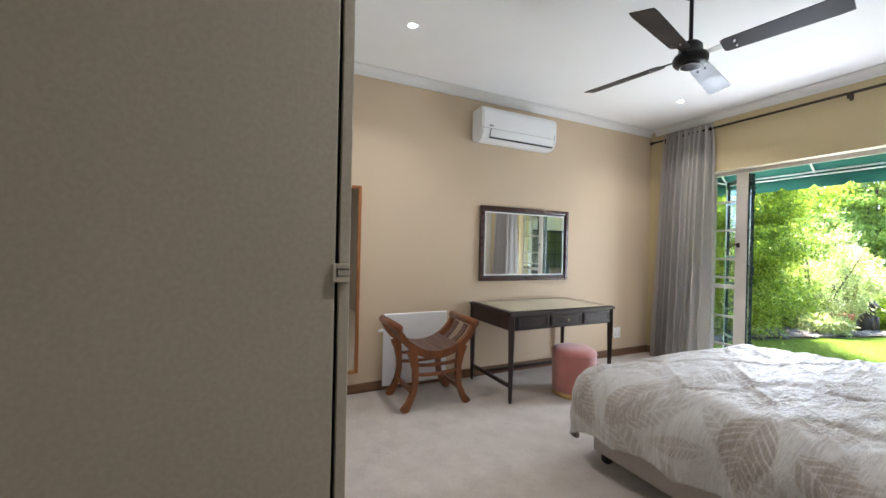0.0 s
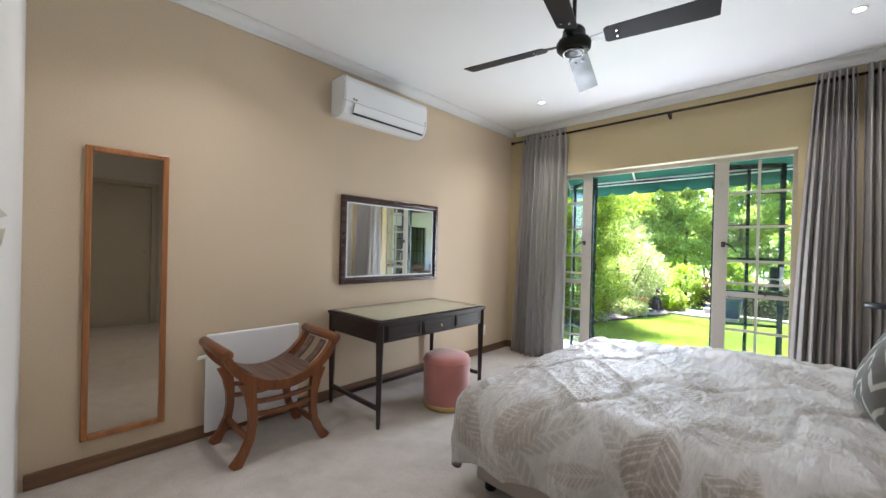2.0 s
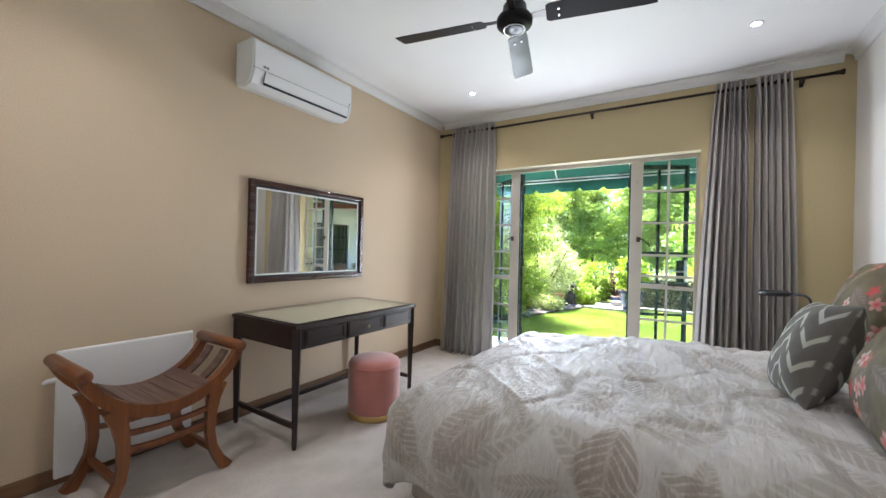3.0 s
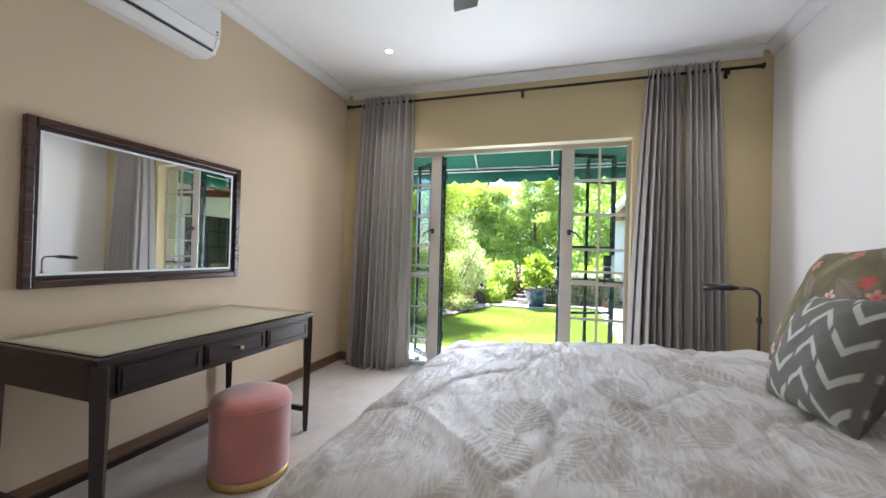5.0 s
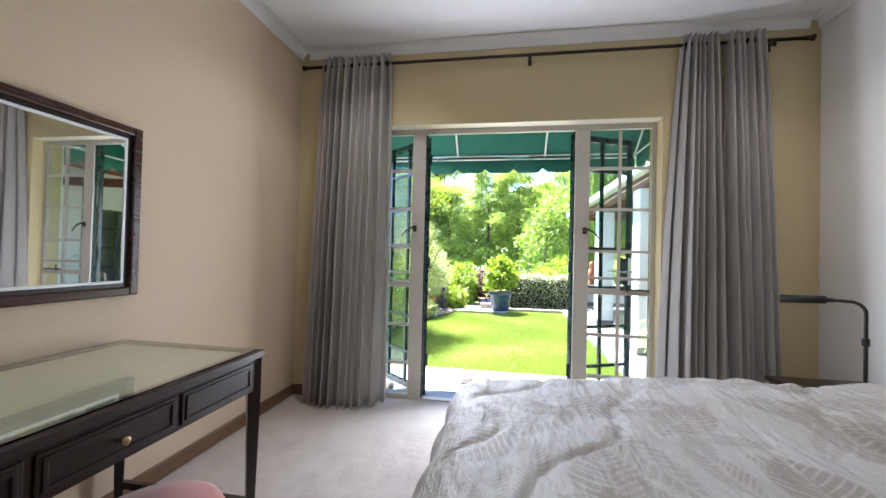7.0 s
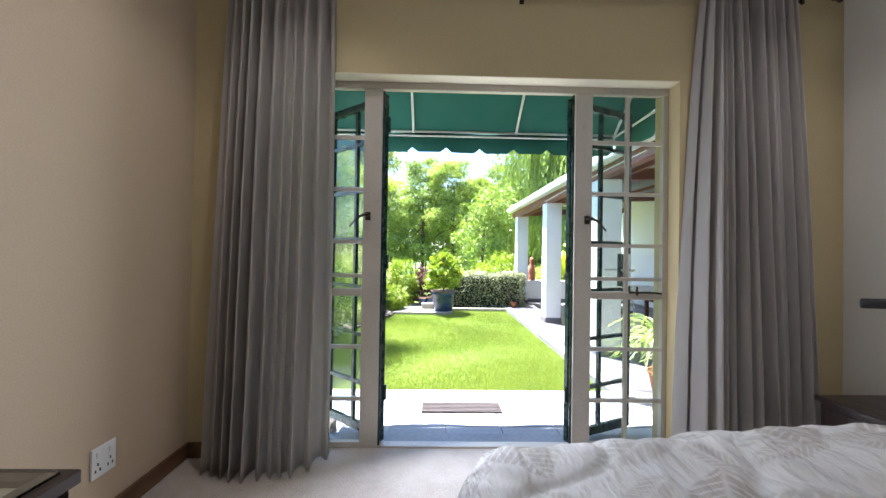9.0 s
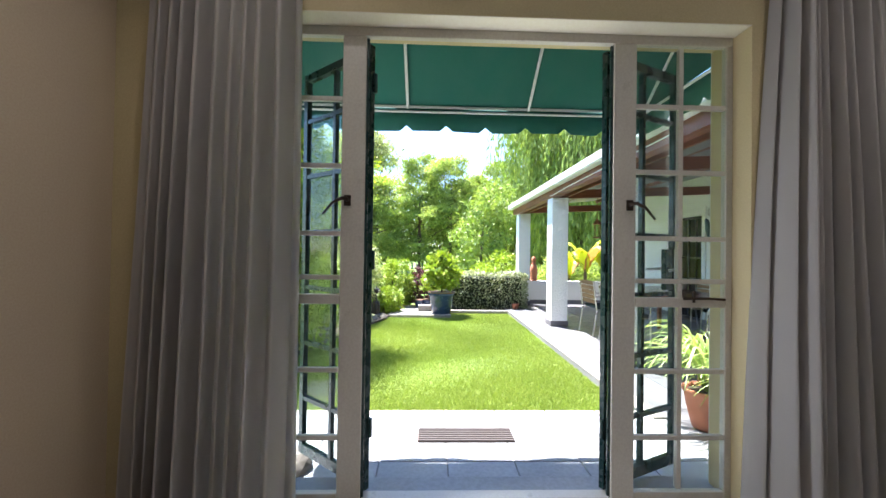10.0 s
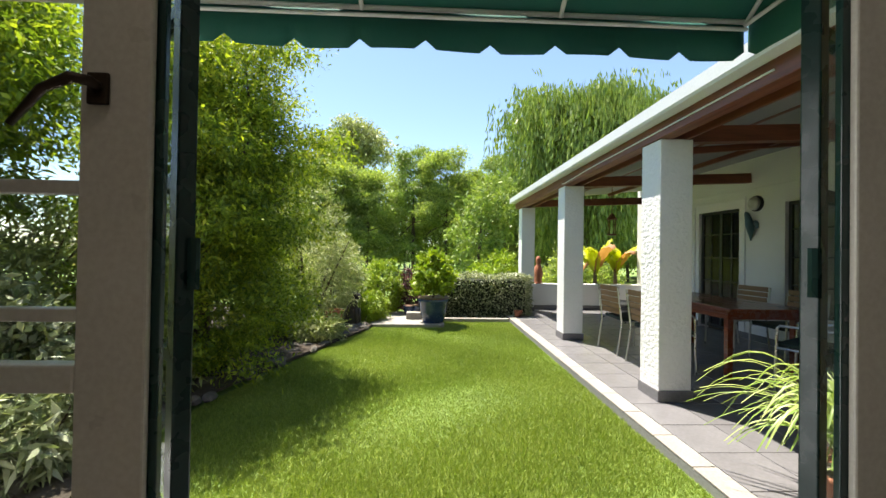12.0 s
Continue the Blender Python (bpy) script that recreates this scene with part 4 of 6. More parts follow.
def floral():
    m, t, b = nodes_of("olive floral print")
    uv = coords(t, out="UV")
    base = ramp(t, noise_of(t, uv, 7.0, 5), [(0.3, (0.085, 0.070, 0.035)), (0.55, (0.145, 0.12, 0.06)), (0.75, (0.20, 0.17, 0.09))])
    a, r = leaf_mask(t, uv, 5.0, 0.11, 0.035, 260)
    col = mix(t, calc(t, "MULTIPLY", a, 0.85), base, ramp(t, r[1], [(0.0, (0.28, 0.24, 0.12)), (0.5, (0.21, 0.16, 0.15)), (1.0, (0.24, 0.24, 0.17))]))
    for sc, off, cols in ((9.0, 0.0, [(0.0, (0.45, 0.06, 0.045)), (0.5, (0.52, 0.20, 0.15)), (1.0, (0.56, 0.36, 0.33))]), (7.8, 0.37, [(0.0, (0.58, 0.54, 0.44)), (0.6, (0.54, 0.33, 0.30)), (1.0, (0.46, 0.15, 0.10))])):
        mp = coords(t, out="UV")
        ad = t.nodes.new("ShaderNodeVectorMath")
        ad.operation = "ADD"
        ad.inputs[1].default_value = (off, off * 1.7, 0)
        link(t, mp, ad.inputs[0])
        u, v, rnd = voronoi_cells(t, ad.outputs[0], sc)
        rad = calc(t, "SQRT", calc(t, "ADD", calc(t, "MULTIPLY", u, u), calc(t, "MULTIPLY", v, v)))
        th = calc(t, "ARCTAN2", v, u)
        pet = calc(t, "ADD", 0.014, calc(t, "MULTIPLY", calc(t, "ABSOLUTE", calc(t, "COSINE", calc(t, "MULTIPLY", th, 2.5))), 0.020))
        on = calc(t, "MULTIPLY", step(t, calc(t, "SUBTRACT", rad, pet), 0.0, 0.004), step(t, rnd[2], 0.42, 0.02))
        tint = mix(t, step(t, rad, 0.010, 0.01), ramp(t, rnd[1], cols), (0.55, 0.06, 0.06))
        col = mix(t, on, col, tint)
    link(t, col, b.inputs["Base Color"])
    b.inputs["Roughness"].default_value = 0.75
    bump(t, b, noise_of(t, uv, 18, 4), 0.3, 0.01)
    return m


def chevron():
    m, t, b = nodes_of("grey chevron print")
    uv = coords(t, out="UV")
    xyz = t.nodes.new("ShaderNodeSeparateXYZ")
    link(t, uv, xyz.inputs[0])
    u = calc(t, "PINGPONG", calc(t, "ADD", xyz.outputs[0], 0.5), 0.115)
    f = calc(t, "SINE", calc(t, "MULTIPLY", calc(t, "ADD", xyz.outputs[1], calc(t, "MULTIPLY", u, 1.15)), 56.0))
    on = step(t, calc(t, "MULTIPLY", f, -1.0), -0.70, 0.12)
    gap = step(t, calc(t, "MULTIPLY", calc(t, "ABSOLUTE", calc(t, "SUBTRACT", u, 0.0575)), -1.0), -0.006, 0.003)
    col = mix(t, calc(t, "MULTIPLY", on, gap), ramp(t, noise_of(t, uv, 9, 4), [(0.3, (0.125, 0.120, 0.105)), (0.7, (0.165, 0.158, 0.138))]), (0.48, 0.50, 0.43))
    link(t, col, b.inputs["Base Color"])
    b.inputs["Roughness"].default_value = 0.85
    bump(t, b, noise_of(t, uv, 420, 2), 0.25, 0.002)
    return m


FLORAL, CHEVRON = floral(), chevron()
cushion("pillow", 0.64, 0.66, 0.22, pose(3.88, 1.09, 0.64, 24, 4, 3), FLORAL, "large olive floral cushion leaning on the wall", 21)
cushion("pillow", 0.62, 0.64, 0.27, pose(2.99, 1.17, 0.635, 24, -3, -4), FLORAL, "large olive floral cushion leaning on the wall", 22)
cushion("pillow", 0.44, 0.45, 0.20, pose(3.41, 1.33, 0.635, 22, 4, 4), CHEVRON, "grey cushion with pale chevron print on the bed", 23)


# ---------------------------------------------------------------- dressing table
def desk():
    x0, x1, y0, y1, h = 2.66, 3.87, 3.67, 4.365, 0.76
    d = thing("dressing_table", pose((x0 + x1) / 2, (y0 + y1) / 2, 0), "dark stained dressing table with glass top and three small drawers", "table")
    hx, hy = (x1 - x0) / 2, (y1 - y0) / 2
    part("top_frame", boxes((-hx, hx, -hy, -hy + 0.05, h - 0.026, h), (-hx, hx, hy - 0.05, hy, h - 0.026, h), (-hx, -hx + 0.05, -hy + 0.0505, hy - 0.0505, h - 0.026, h), (hx - 0.05, hx, -hy + 0.0505, hy - 0.0505, h - 0.026, h), bevel=0.003), EBONY, d)
    part("top_panel", boxes((-hx + 0.05, hx - 0.05, -hy + 0.05, hy - 0.05, h - 0.026, h - 0.010)), surface("pale green backing", (0.36, 0.35, 0.25), 0.5, vary=0.03), d, "pale green inset")
    m, t, b = nodes_of("table glass")
    b.inputs["Base Color"].default_value, b.inputs["Roughness"].default_value, b.inputs["Transmission Weight"].default_value, b.inputs["IOR"].default_value = (0.93, 0.97, 0.94, 1), 0.02, 1.0, 1.45
    part("glass_top", boxes((-hx + 0.02, hx - 0.02, -hy + 0.02, hy - 0.02, h + 0.0005, h + 0.006), bevel=0.0015), m, d, "clear glass sheet").visible_shadow = False
    ap = h - 0.026
    part("apron", boxes((-hx + 0.012, hx - 0.012, hy - 0.03, hy - 0.012, ap - 0.13, ap - 0.0005), (-hx + 0.012, -hx + 0.03, -hy + 0.03, hy - 0.0305, ap - 0.13, ap - 0.0005), (hx - 0.03, hx - 0.012, -hy + 0.03, hy - 0.0305, ap - 0.13, ap - 0.0005), (-hx + 0.012, hx - 0.012, -hy + 0.014, -hy + 0.0295, ap - 0.13, ap - 0.0005), bevel=0.002), EBONY, d)
    for a, b2 in ((-hx + 0.07, -0.20), (-0.18, 0.18), (0.20, hx - 0.07)):
        dr = part("drawer", boxes((a, b2, -hy + 0.006, -hy + 0.0135, ap - 0.115, ap - 0.015), bevel=0.002), EBONY, d)
        part("moulding", boxes((a + 0.012, b2 - 0.012, -hy + 0.001, -hy + 0.0055, ap - 0.105, ap - 0.095), (a + 0.012, b2 - 0.012, -hy + 0.001, -hy + 0.0055, ap - 0.035, ap - 0.025), (a + 0.012, a + 0.022, -hy + 0.001, -hy + 0.0055, ap - 0.0945, ap - 0.0355), (b2 - 0.022, b2 - 0.012, -hy + 0.001, -hy + 0.0055, ap - 0.0945, ap - 0.0355), bevel=0.0015), EBONY, dr)
    kb = bmesh.new()
    tube(kb, [(0, -hy + 0.006, ap - 0.065), (0, -hy - 0.008, ap - 0.065), (0, -hy - 0.012, ap - 0.065), (0, -hy - 0.02, ap - 0.065), (0, -hy - 0.025, ap - 0.065)], [0.006, 0.005, 0.012, 0.012, 0.006], 14)
    part("knob", kb, BRASS, d, "round brass knob", True)
    for x in (-hx + 0.03, hx - 0.03):
        for y in (-hy + 0.03, hy - 0.03):
            bm = bmesh.new()
            tube(bm, [(x, y, ap - 0.001), (x, y, ap - 0.14), (x, y, 0.06), (x, y, 0.05), (x, y, 0.0)], [0.034, 0.034, 0.020, 0.022, 0.015], 4)
            bmesh.ops.rotate(bm, verts=bm.verts[:], cent=(x, y, 0), matrix=Matrix.Rotation(radians(45), 3, "Z"))
            part("leg", bm, EBONY, d)
        part("stretcher", boxes((x - 0.012, x + 0.012, -hy + 0.05, hy - 0.05, 0.125, 0.155), bevel=0.002), EBONY, d)
    part("stretcher", boxes((-hx + 0.045, hx - 0.045, 0.10, 0.125, 0.125, 0.155), bevel=0.002), EBONY, d)


desk()

# ---------------------------------------------------------------- pink stool
stool = thing("stool", pose(3.36, 3.67, 0), "round pink velvet stool with a gold base band", "stool")
part("cover", lathe(bmesh.new(), [(0.186, 0.045), (0.190, 0.06), (0.191, 0.355), (0.193, 0.372), (0.190, 0.385), (0.180, 0.405), (0.155, 0.418), (0.09, 0.424), (0.0, 0.425)], 56), PINK, stool, smooth=True)
part("piping", lathe(bmesh.new(), [(0.190, 0.366), (0.195, 0.370), (0.195, 0.376), (0.190, 0.380)], 56), PINK, stool, smooth=True)
part("base_band", lathe(bmesh.new(), [(0.182, 0.0), (0.188, 0.004), (0.188, 0.043), (0.18, 0.0445)], 48), GOLD, stool, "gold band", True)


# ---------------------------------------------------------------- curved wooden armchair
def curule():
    c = thing("curule_chair", pose(2.092, 4.06, 0), "reddish wooden curved armchair with slatted sides", "chair")
    f, bk, R, ZC = -0.19, 0.20, 0.368, 0.796

    def arc(y, a0, a1, n=26):
        return [(R * math.sin(a), y, ZC - R * math.cos(a)) for a in np.linspace(a0, a1, n)]

    for y in (f, bk):
        pts = arc(y, radians(-65), radians(65))
        part("curved_rail", bar(bmesh.new(), pts, (0, 1, 0), 0.040, [0.042 + 0.018 * math.cos(math.pi * (k / 25 - 0.5)) for k in range(26)]), TEAK, c)
    for s in (-1, 1):
        bm = bmesh.new()
        tube(bm, [(s * 0.336, f - 0.035, 0.662), (s * 0.336, f - 0.028, 0.662), (s * 0.336, bk + 0.028, 0.662), (s * 0.336, bk + 0.035, 0.662)], [0.022, 0.031, 0.031, 0.022], 14)
        part("arm_rest", bm, TEAK_X, c, smooth=True)
        for y, ww in ((-0.075, 0.06), (0.085, 0.06)):
            pts = [((R - 0.004) * math.sin(a), y, ZC - (R - 0.004) * math.cos(a)) for a in np.linspace(radians(s * 29), radians(s * 62), 10)]
            part("side_slat", bar(bmesh.new(), pts, (0, 1, 0), ww, 0.014), SEAT_WOOD, c)
        for y in (f, bk):
            xs = [s * 0.225, s * 0.205, s * 0.190, s * 0.188, s * 0.200, s * 0.235, s * 0.268, s * 0.285]
            zs = [0.485, 0.41, 0.32, 0.23, 0.15, 0.07, 0.02, 0.0]
            part("leg", bar(bmesh.new(), [(a, y, z) for a, z in zip(xs, zs)], (0, 1, 0), 0.038, [0.085, 0.062, 0.048, 0.043, 0.042, 0.046, 0.058, 0.060]), TEAK, c)
        part("stretcher", boxes((s * 0.20 - 0.013, s * 0.20 + 0.013, f + 0.02, bk - 0.02, 0.12, 0.152), bevel=0.003), TEAK_X, c)
    for y in (f, bk):
        for z in (0.285, 0.36):
            pts = [(x, y, z - 0.014 * (1 - (x / 0.18) ** 2)) for x in np.linspace(-0.178, 0.178, 9)]
            part("cross_rail", bar(bmesh.new(), pts, (0, 1, 0), 0.022, 0.024), TEAK, c)
    for k in range(5):
        a0, a1 = radians(-32 + 12.8 * k + 0.35), radians(-32 + 12.8 * (k + 1) - 0.35)
        pts = [((R - 0.024) * math.sin(a), (f + bk) / 2, ZC - (R - 0.024) * math.cos(a)) for a in np.linspace(a0, a1, 4)]
        part("seat_board", bar(bmesh.new(), pts, (0, 1, 0), bk - f + 0.02, 0.014), SEAT_WOOD, c)


curule()

# ---------------------------------------------------------------- bedside chest and reading lamp
ns = thing("bedside_table", pose(4.78, 0.90, 0), "dark wooden bedside table beside the bed", "table")
part("table_top", boxes((-0.20, 0.20, -0.26, 0.25, 0.48, 0.505), bevel=0.005), EBONY, ns)
part("carcass", boxes((-0.185, 0.185, -0.245, 0.23, 0.30, 0.4795), bevel=0.003), EBONY, ns)
dr = part("drawer", boxes((-0.15, 0.15, 0.2305, 0.242, 0.32, 0.46), bevel=0.003), EBONY, ns)
part("knob", tube(bmesh.new(), [(0, 0.242, 0.39), (0, 0.254, 0.39), (0, 0.264, 0.39)], [0.006, 0.011, 0.008], 10), BRASS, dr)
for x in (-0.165, 0.165):
    for y in (-0.225, 0.21):
        part("leg", boxes((x - 0.02, x + 0.02, y - 0.02, y + 0.02, 0.0, 0.2995), bevel=0.003), EBONY, ns)

lamp = thing("reading_lamp", pose(4.48, 1.03, 0), "black adjustable reading lamp with a tubular head", "lamp")
hd = Vector((0.68, 0.73, 0)).normalized()
part("lamp_base", lathe(bmesh.new(), [(0.0, 0.0), (0.085, 0.0), (0.09, 0.006), (0.085, 0.016), (0.02, 0.022)], 28), DARK_PLASTIC, lamp)
pts = [(0, 0, 0.02), (0, 0, 0.93)] + [tuple(hd * (0.05 * (1 - math.cos(a))) + Vector((0, 0, 0.95 + 0.05 * math.sin(a)))) for a in np.linspace(0.1, math.pi / 2, 6)] + [tuple(hd * 0.12 + Vector((0, 0, 1.0)))]
part("pole", tube(bmesh.new(), pts, 0.008, 10), DARK_PLASTIC, lamp, smooth=True)
part("collar", tube(bmesh.new(), [(0, 0, 0.80), (0, 0, 0.835)], 0.014, 12), DARK_PLASTIC, lamp)
part("lamp_head", tube(bmesh.new(), [tuple(hd * a + Vector((0, 0, 1.0 - 0.01 * (a > 0.2)))) for a in (0.105, 0.13, 0.132, 0.30, 0.305)], [0.010, 0.012, 0.019, 0.021, 0.016], 16), DARK_PLASTIC, lamp, smooth=True)


# ---------------------------------------------------------------- awning over the door
AX, AZ, AW, AWZ = 6.58, 2.255, 5.615, 3.02
RIBS = (1.40, 2.30, 3.23, 4.16)
awn = thing("awning", pose(0, 0, 0), "dark green canvas awning with scalloped valance on white tubes", "awning")
bm = bmesh.new()
bar(bm, [(AW, (RIBS[0] + RIBS[-1]) / 2, AWZ + 0.02), (AX, (RIBS[0] + RIBS[-1]) / 2, AZ + 0.02)], (0, 1, 0), RIBS[-1] - RIBS[0], 0.004)
part("canopy", bm, AWNING, awn)
for k, y in enumerate(RIBS):
    part("rib", tube(bmesh.new(), [(AW, y, AWZ), (AX, y, AZ)], 0.011, 8), WHITE_BAR, awn, "white tube")
part("front_tube", tube(bmesh.new(), [(AX, RIBS[0], AZ + 0.012), (AX, RIBS[-1], AZ + 0.012)], 0.011, 8), WHITE_BAR, awn, "white tube")
part("front_tube", tube(bmesh.new(), [(AX - 0.012, RIBS[0], AZ - 0.030), (AX - 0.012, RIBS[-1], AZ - 0.030)], 0.009, 8), WHITE_BAR, awn, "white tube")


def valance(a, b, name, n_scallop, drop_):
    """A hanging strip with a scalloped hem."""
    a, b = Vector(a), Vector(b)
    n = n_scallop * 12
    g = np.zeros((3, n + 1, 3))
    nrm = (b - a).cross(Vector((0, 0, 1))).normalized()
    for k in range(n + 1):
        u = k / n
        ph = (u * n_scallop) % 1.0
        low = 0.042 * min(1.0, min(ph, 1 - ph) / 0.17)
        p = a + (b - a) * u + nrm * 0.006 * math.sin(u * n_scallop * 2.2)
        g[0, k], g[1, k] = p, p - Vector((0, 0, drop_ * 0.5))
        g[2, k] = p - Vector((0, 0, drop_ + low)) + nrm * 0.008 * math.sin(u * 19)
    v = sheet(name, g, AWNING, awn)
    so = v.modifiers.new("thick", "SOLIDIFY")
    so.thickness = 0.003


valance((AX + 0.014, RIBS[-1], AZ + 0.02), (AX + 0.014, RIBS[0], AZ + 0.02), "valance", 9, 0.150)
for y in (RIBS[0] - 0.012, RIBS[-1] + 0.012):
    valance((AW, y, AZ + 0.02), (AX, y, AZ + 0.02), "valance", 3, 0.150)
    bm = bmesh.new()
    tri = [bm.verts.new(p) for p in ((AW, y, AZ + 0.02), (AX, y, AZ + 0.02), (AW, y, AWZ + 0.02))]
    tri2 = [bm.verts.new(v.co + Vector((0, 0.004, 0))) for v in tri]
    bm.faces.new(tri), bm.faces.new(tri2[::-1])
    for k in range(3):
        bm.faces.new((tri[k], tri[(k + 1) % 3], tri2[(k + 1) % 3], tri2[k]))
    part("side_panel", bm, AWNING, awn)
    part("side_tube", tube(bmesh.new(), [(AW, y + (0.02 if y < 2 else -0.02), AZ - 0.01), (AX - 0.01, y + (0.02 if y < 2 else -0.02), AZ - 0.01)], 0.010, 8), WHITE_BAR, awn, "white tube")

# ---------------------------------------------------------------- ground, patio, veranda
gx, gy = np.meshgrid(np.concatenate([np.linspace(5.62, 16, 50), np.linspace(18, 400, 30)]), np.concatenate([np.linspace(-400, -8, 25), np.linspace(-6, 9, 60), np.linspace(11, 400, 25)]))
gz = ZL - 0.02 + 0.012 * np.sin(gx * 2.1) * np.sin(gy * 1.7) * (gx < 14)
structure(sheet("ground", np.stack([gx, gy, gz], -1), TURF), "green lawn ground reaching to the trees")
structure(obj("patio_bed", boxes((XO + 0.03, 6.68, 1.27, 5.4, -0.35, ZP - 0.008)), JOINT), "paving bed of the patio")
structure(obj("veranda_bed", boxes((XO + 0.03, 13.9, -2.3, 1.11, -0.35, ZV - 0.008)), JOINT), "paving bed of the veranda")

# mat on the patio
mat_ = thing("door_mat", pose(6.31, 2.78, ZP), "slatted dark door mat lying on the patio", "mat")
RUBBER = surface("dark rubber", (0.045, 0.035, 0.032), 0.7)
part("mat_base", boxes((-0.09, 0.09, -0.33, 0.33, 0.001, 0.006)), surface("brown mat base", (0.17, 0.12, 0.10), 0.9), mat_)
for k in range(7):
    x = -0.082 + k * 0.0273
    part("slat", boxes((x - 0.008, x + 0.008, -0.325, 0.325, 0.0065, 0.018), bevel=0.002), RUBBER, mat_)

# ---------------------------------------------------------------- veranda: columns, roof, house
col = thing("column", pose(8.29, 0.69, ZV), "square white column in rough plaster on a grey plinth", "column", "veranda columns")
part("shaft", boxes((-0.15, 0.15, -0.15, 0.15, 0.0, 2.35), bevel=0.008), STUCCO, col)
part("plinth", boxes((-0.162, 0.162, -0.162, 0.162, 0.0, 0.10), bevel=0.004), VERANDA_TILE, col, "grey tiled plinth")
for x, y in ((10.69, 0.69), (13.55, 0.64)):
    copy_thing(col, pose(x, y, ZV))

vr = structure(new("roof_veranda"), "veranda roof with white gutter and red-brown beams")
bm = bmesh.new()
bar(bm, [(9.72, 0.92, 2.40), (9.72, -2.2, 2.72)], (1, 0, 0), 8.25, 0.03)
part("roof_sheet", bm, ROOF_GREY, vr)
bm = bmesh.new()
prof = [(0.86, 2.325), (0.97, 2.325), (0.985, 2.345), (0.985, 2.445), (0.965, 2.445), (0.86, 2.43)]
a, b = [bm.verts.new((5.62, y, z)) for y, z in prof], [bm.verts.new((13.85, y, z)) for y, z in prof]
for k in range(len(prof)):
    bm.faces.new((a[k], a[(k + 1) % len(prof)], b[(k + 1) % len(prof)], b[k]))
bm.faces.new(a), bm.faces.new(b[::-1])
part("gutter", bm, ROOF_WHITE, vr, "white gutter")
part("long_beam", boxes((5.62, 13.8, 0.72, 0.855, 2.192, 2.38), bevel=0.006), RED_BEAM, vr, "red-brown beam")
part("long_beam", boxes((5.62, 13.8, 0.57, 0.60, 2.192, 2.38), bevel=0.004), RED_BEAM, vr, "red-brown beam")
BEAM_Y = timber("red brown cross beam", (0.12, 0.035, 0.018), (0.24, 0.075, 0.035), 1, 0.45)
for x in (6.1, 8.29, 10.69, 13.3):
    bm = bmesh.new()
    bar(bm, [(x, 0.568, 2.27), (x, -2.19, 2.40)], (1, 0, 0), 0.09, 0.15)
    part("cross_beam", bm, BEAM_Y, vr, "red-brown beam")
for x in (7.2, 9.5, 12.0):
    bm = bmesh.new()
    bar(bm, [(x, 0.568, 2.375), (x, -2.19, 2.655)], (1, 0, 0), 0.05, 0.08)
    part("rafter", bm, BEAM_Y, vr, "red-brown beam")
for y in (-0.45, -1.4):
    part("batten", boxes((5.62, 13.8, y - 0.025, y + 0.025, 2.50 - y * 0.04, 2.53 - y * 0.10 + 0.02)), RED_BEAM, vr, "red-brown beam")
part("cable", tube(bmesh.new(), [(7.0, 0.862, 2.26), (8.5, 0.865, 2.25), (9.6, 0.863, 2.245), (10.5, 0.864, 2.215), (10.62, 0.865, 2.23)], 0.007, 6), WHITE_BAR, vr, "pale cable")

WALL_PIECES = ((5.62, 8.7, -2.4, -2.2, -0.3, 3.6), (10.08, 10.89, -2.4, -2.2, -0.3, 3.6), (11.82, 13.95, -2.4, -2.2, -0.3, 3.6), (8.7, 10.08, -2.4, -2.2, -0.3, 0.35), (8.7, 10.08, -2.4, -2.2, 1.95, 3.6), (10.89, 11.82, -2.4, -2.2, 1.95, 3.6))
wv = structure(new("wall_veranda"), "white painted veranda wall")
for r in WALL_PIECES:
    part("wall_panel", boxes(r), HOUSE_WHITE, wv)
part("door_surround", boxes((10.76, 10.80, -2.199, -2.180, ZV + 0.10, 2.12), (11.91, 11.95, -2.199, -2.180, ZV + 0.10, 2.12), (10.801, 11.909, -2.199, -2.180, 2.08, 2.12), bevel=0.004), HOUSE_WHITE, wv, "raised plaster band round the door")
part("plaster_band", boxes((5.63, 13.69, -2.199, -2.186, 2.22, 2.25), bevel=0.003), HOUSE_WHITE, wv, "raised plaster band")
# room added behind the panes; its dimness is put into wall and floor colour
structure(obj("wall_inside", boxes((5.62, 13.95, -5.0, -4.8, -0.3, 3.6)), surface("shade-toned inner wall", (0.35, 0.33, 0.30), 0.8)))
structure(obj("floor_inside", boxes((5.62, 13.95, -4.8, -2.4, -0.3, ZV)), surface("shade-toned inner floor", (0.2, 0.17, 0.14), 0.7)))
structure(obj("ceiling_inside", boxes((5.62, 13.95, -4.8, -2.4, 2.6, 2.7)), CEIL_PAINT))
structure(obj("wall_inside_ends", boxes((5.62, 5.72, -4.8, -2.4, ZV, 2.6), (13.85, 13.95, -4.8, -2.4, ZV, 2.6)), HOUSE_WHITE))
structure(obj("wall_low", boxes((13.72, 13.95, -2.19, 0.48, -0.3, 0.44)), HOUSE_WHITE), "low white wall at the veranda's end")
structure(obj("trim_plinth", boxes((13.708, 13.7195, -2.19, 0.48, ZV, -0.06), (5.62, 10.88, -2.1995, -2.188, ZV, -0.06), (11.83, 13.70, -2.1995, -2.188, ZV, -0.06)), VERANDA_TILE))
BLACK_STEEL = surface("black window steel", (0.012, 0.013, 0.014), 0.4)


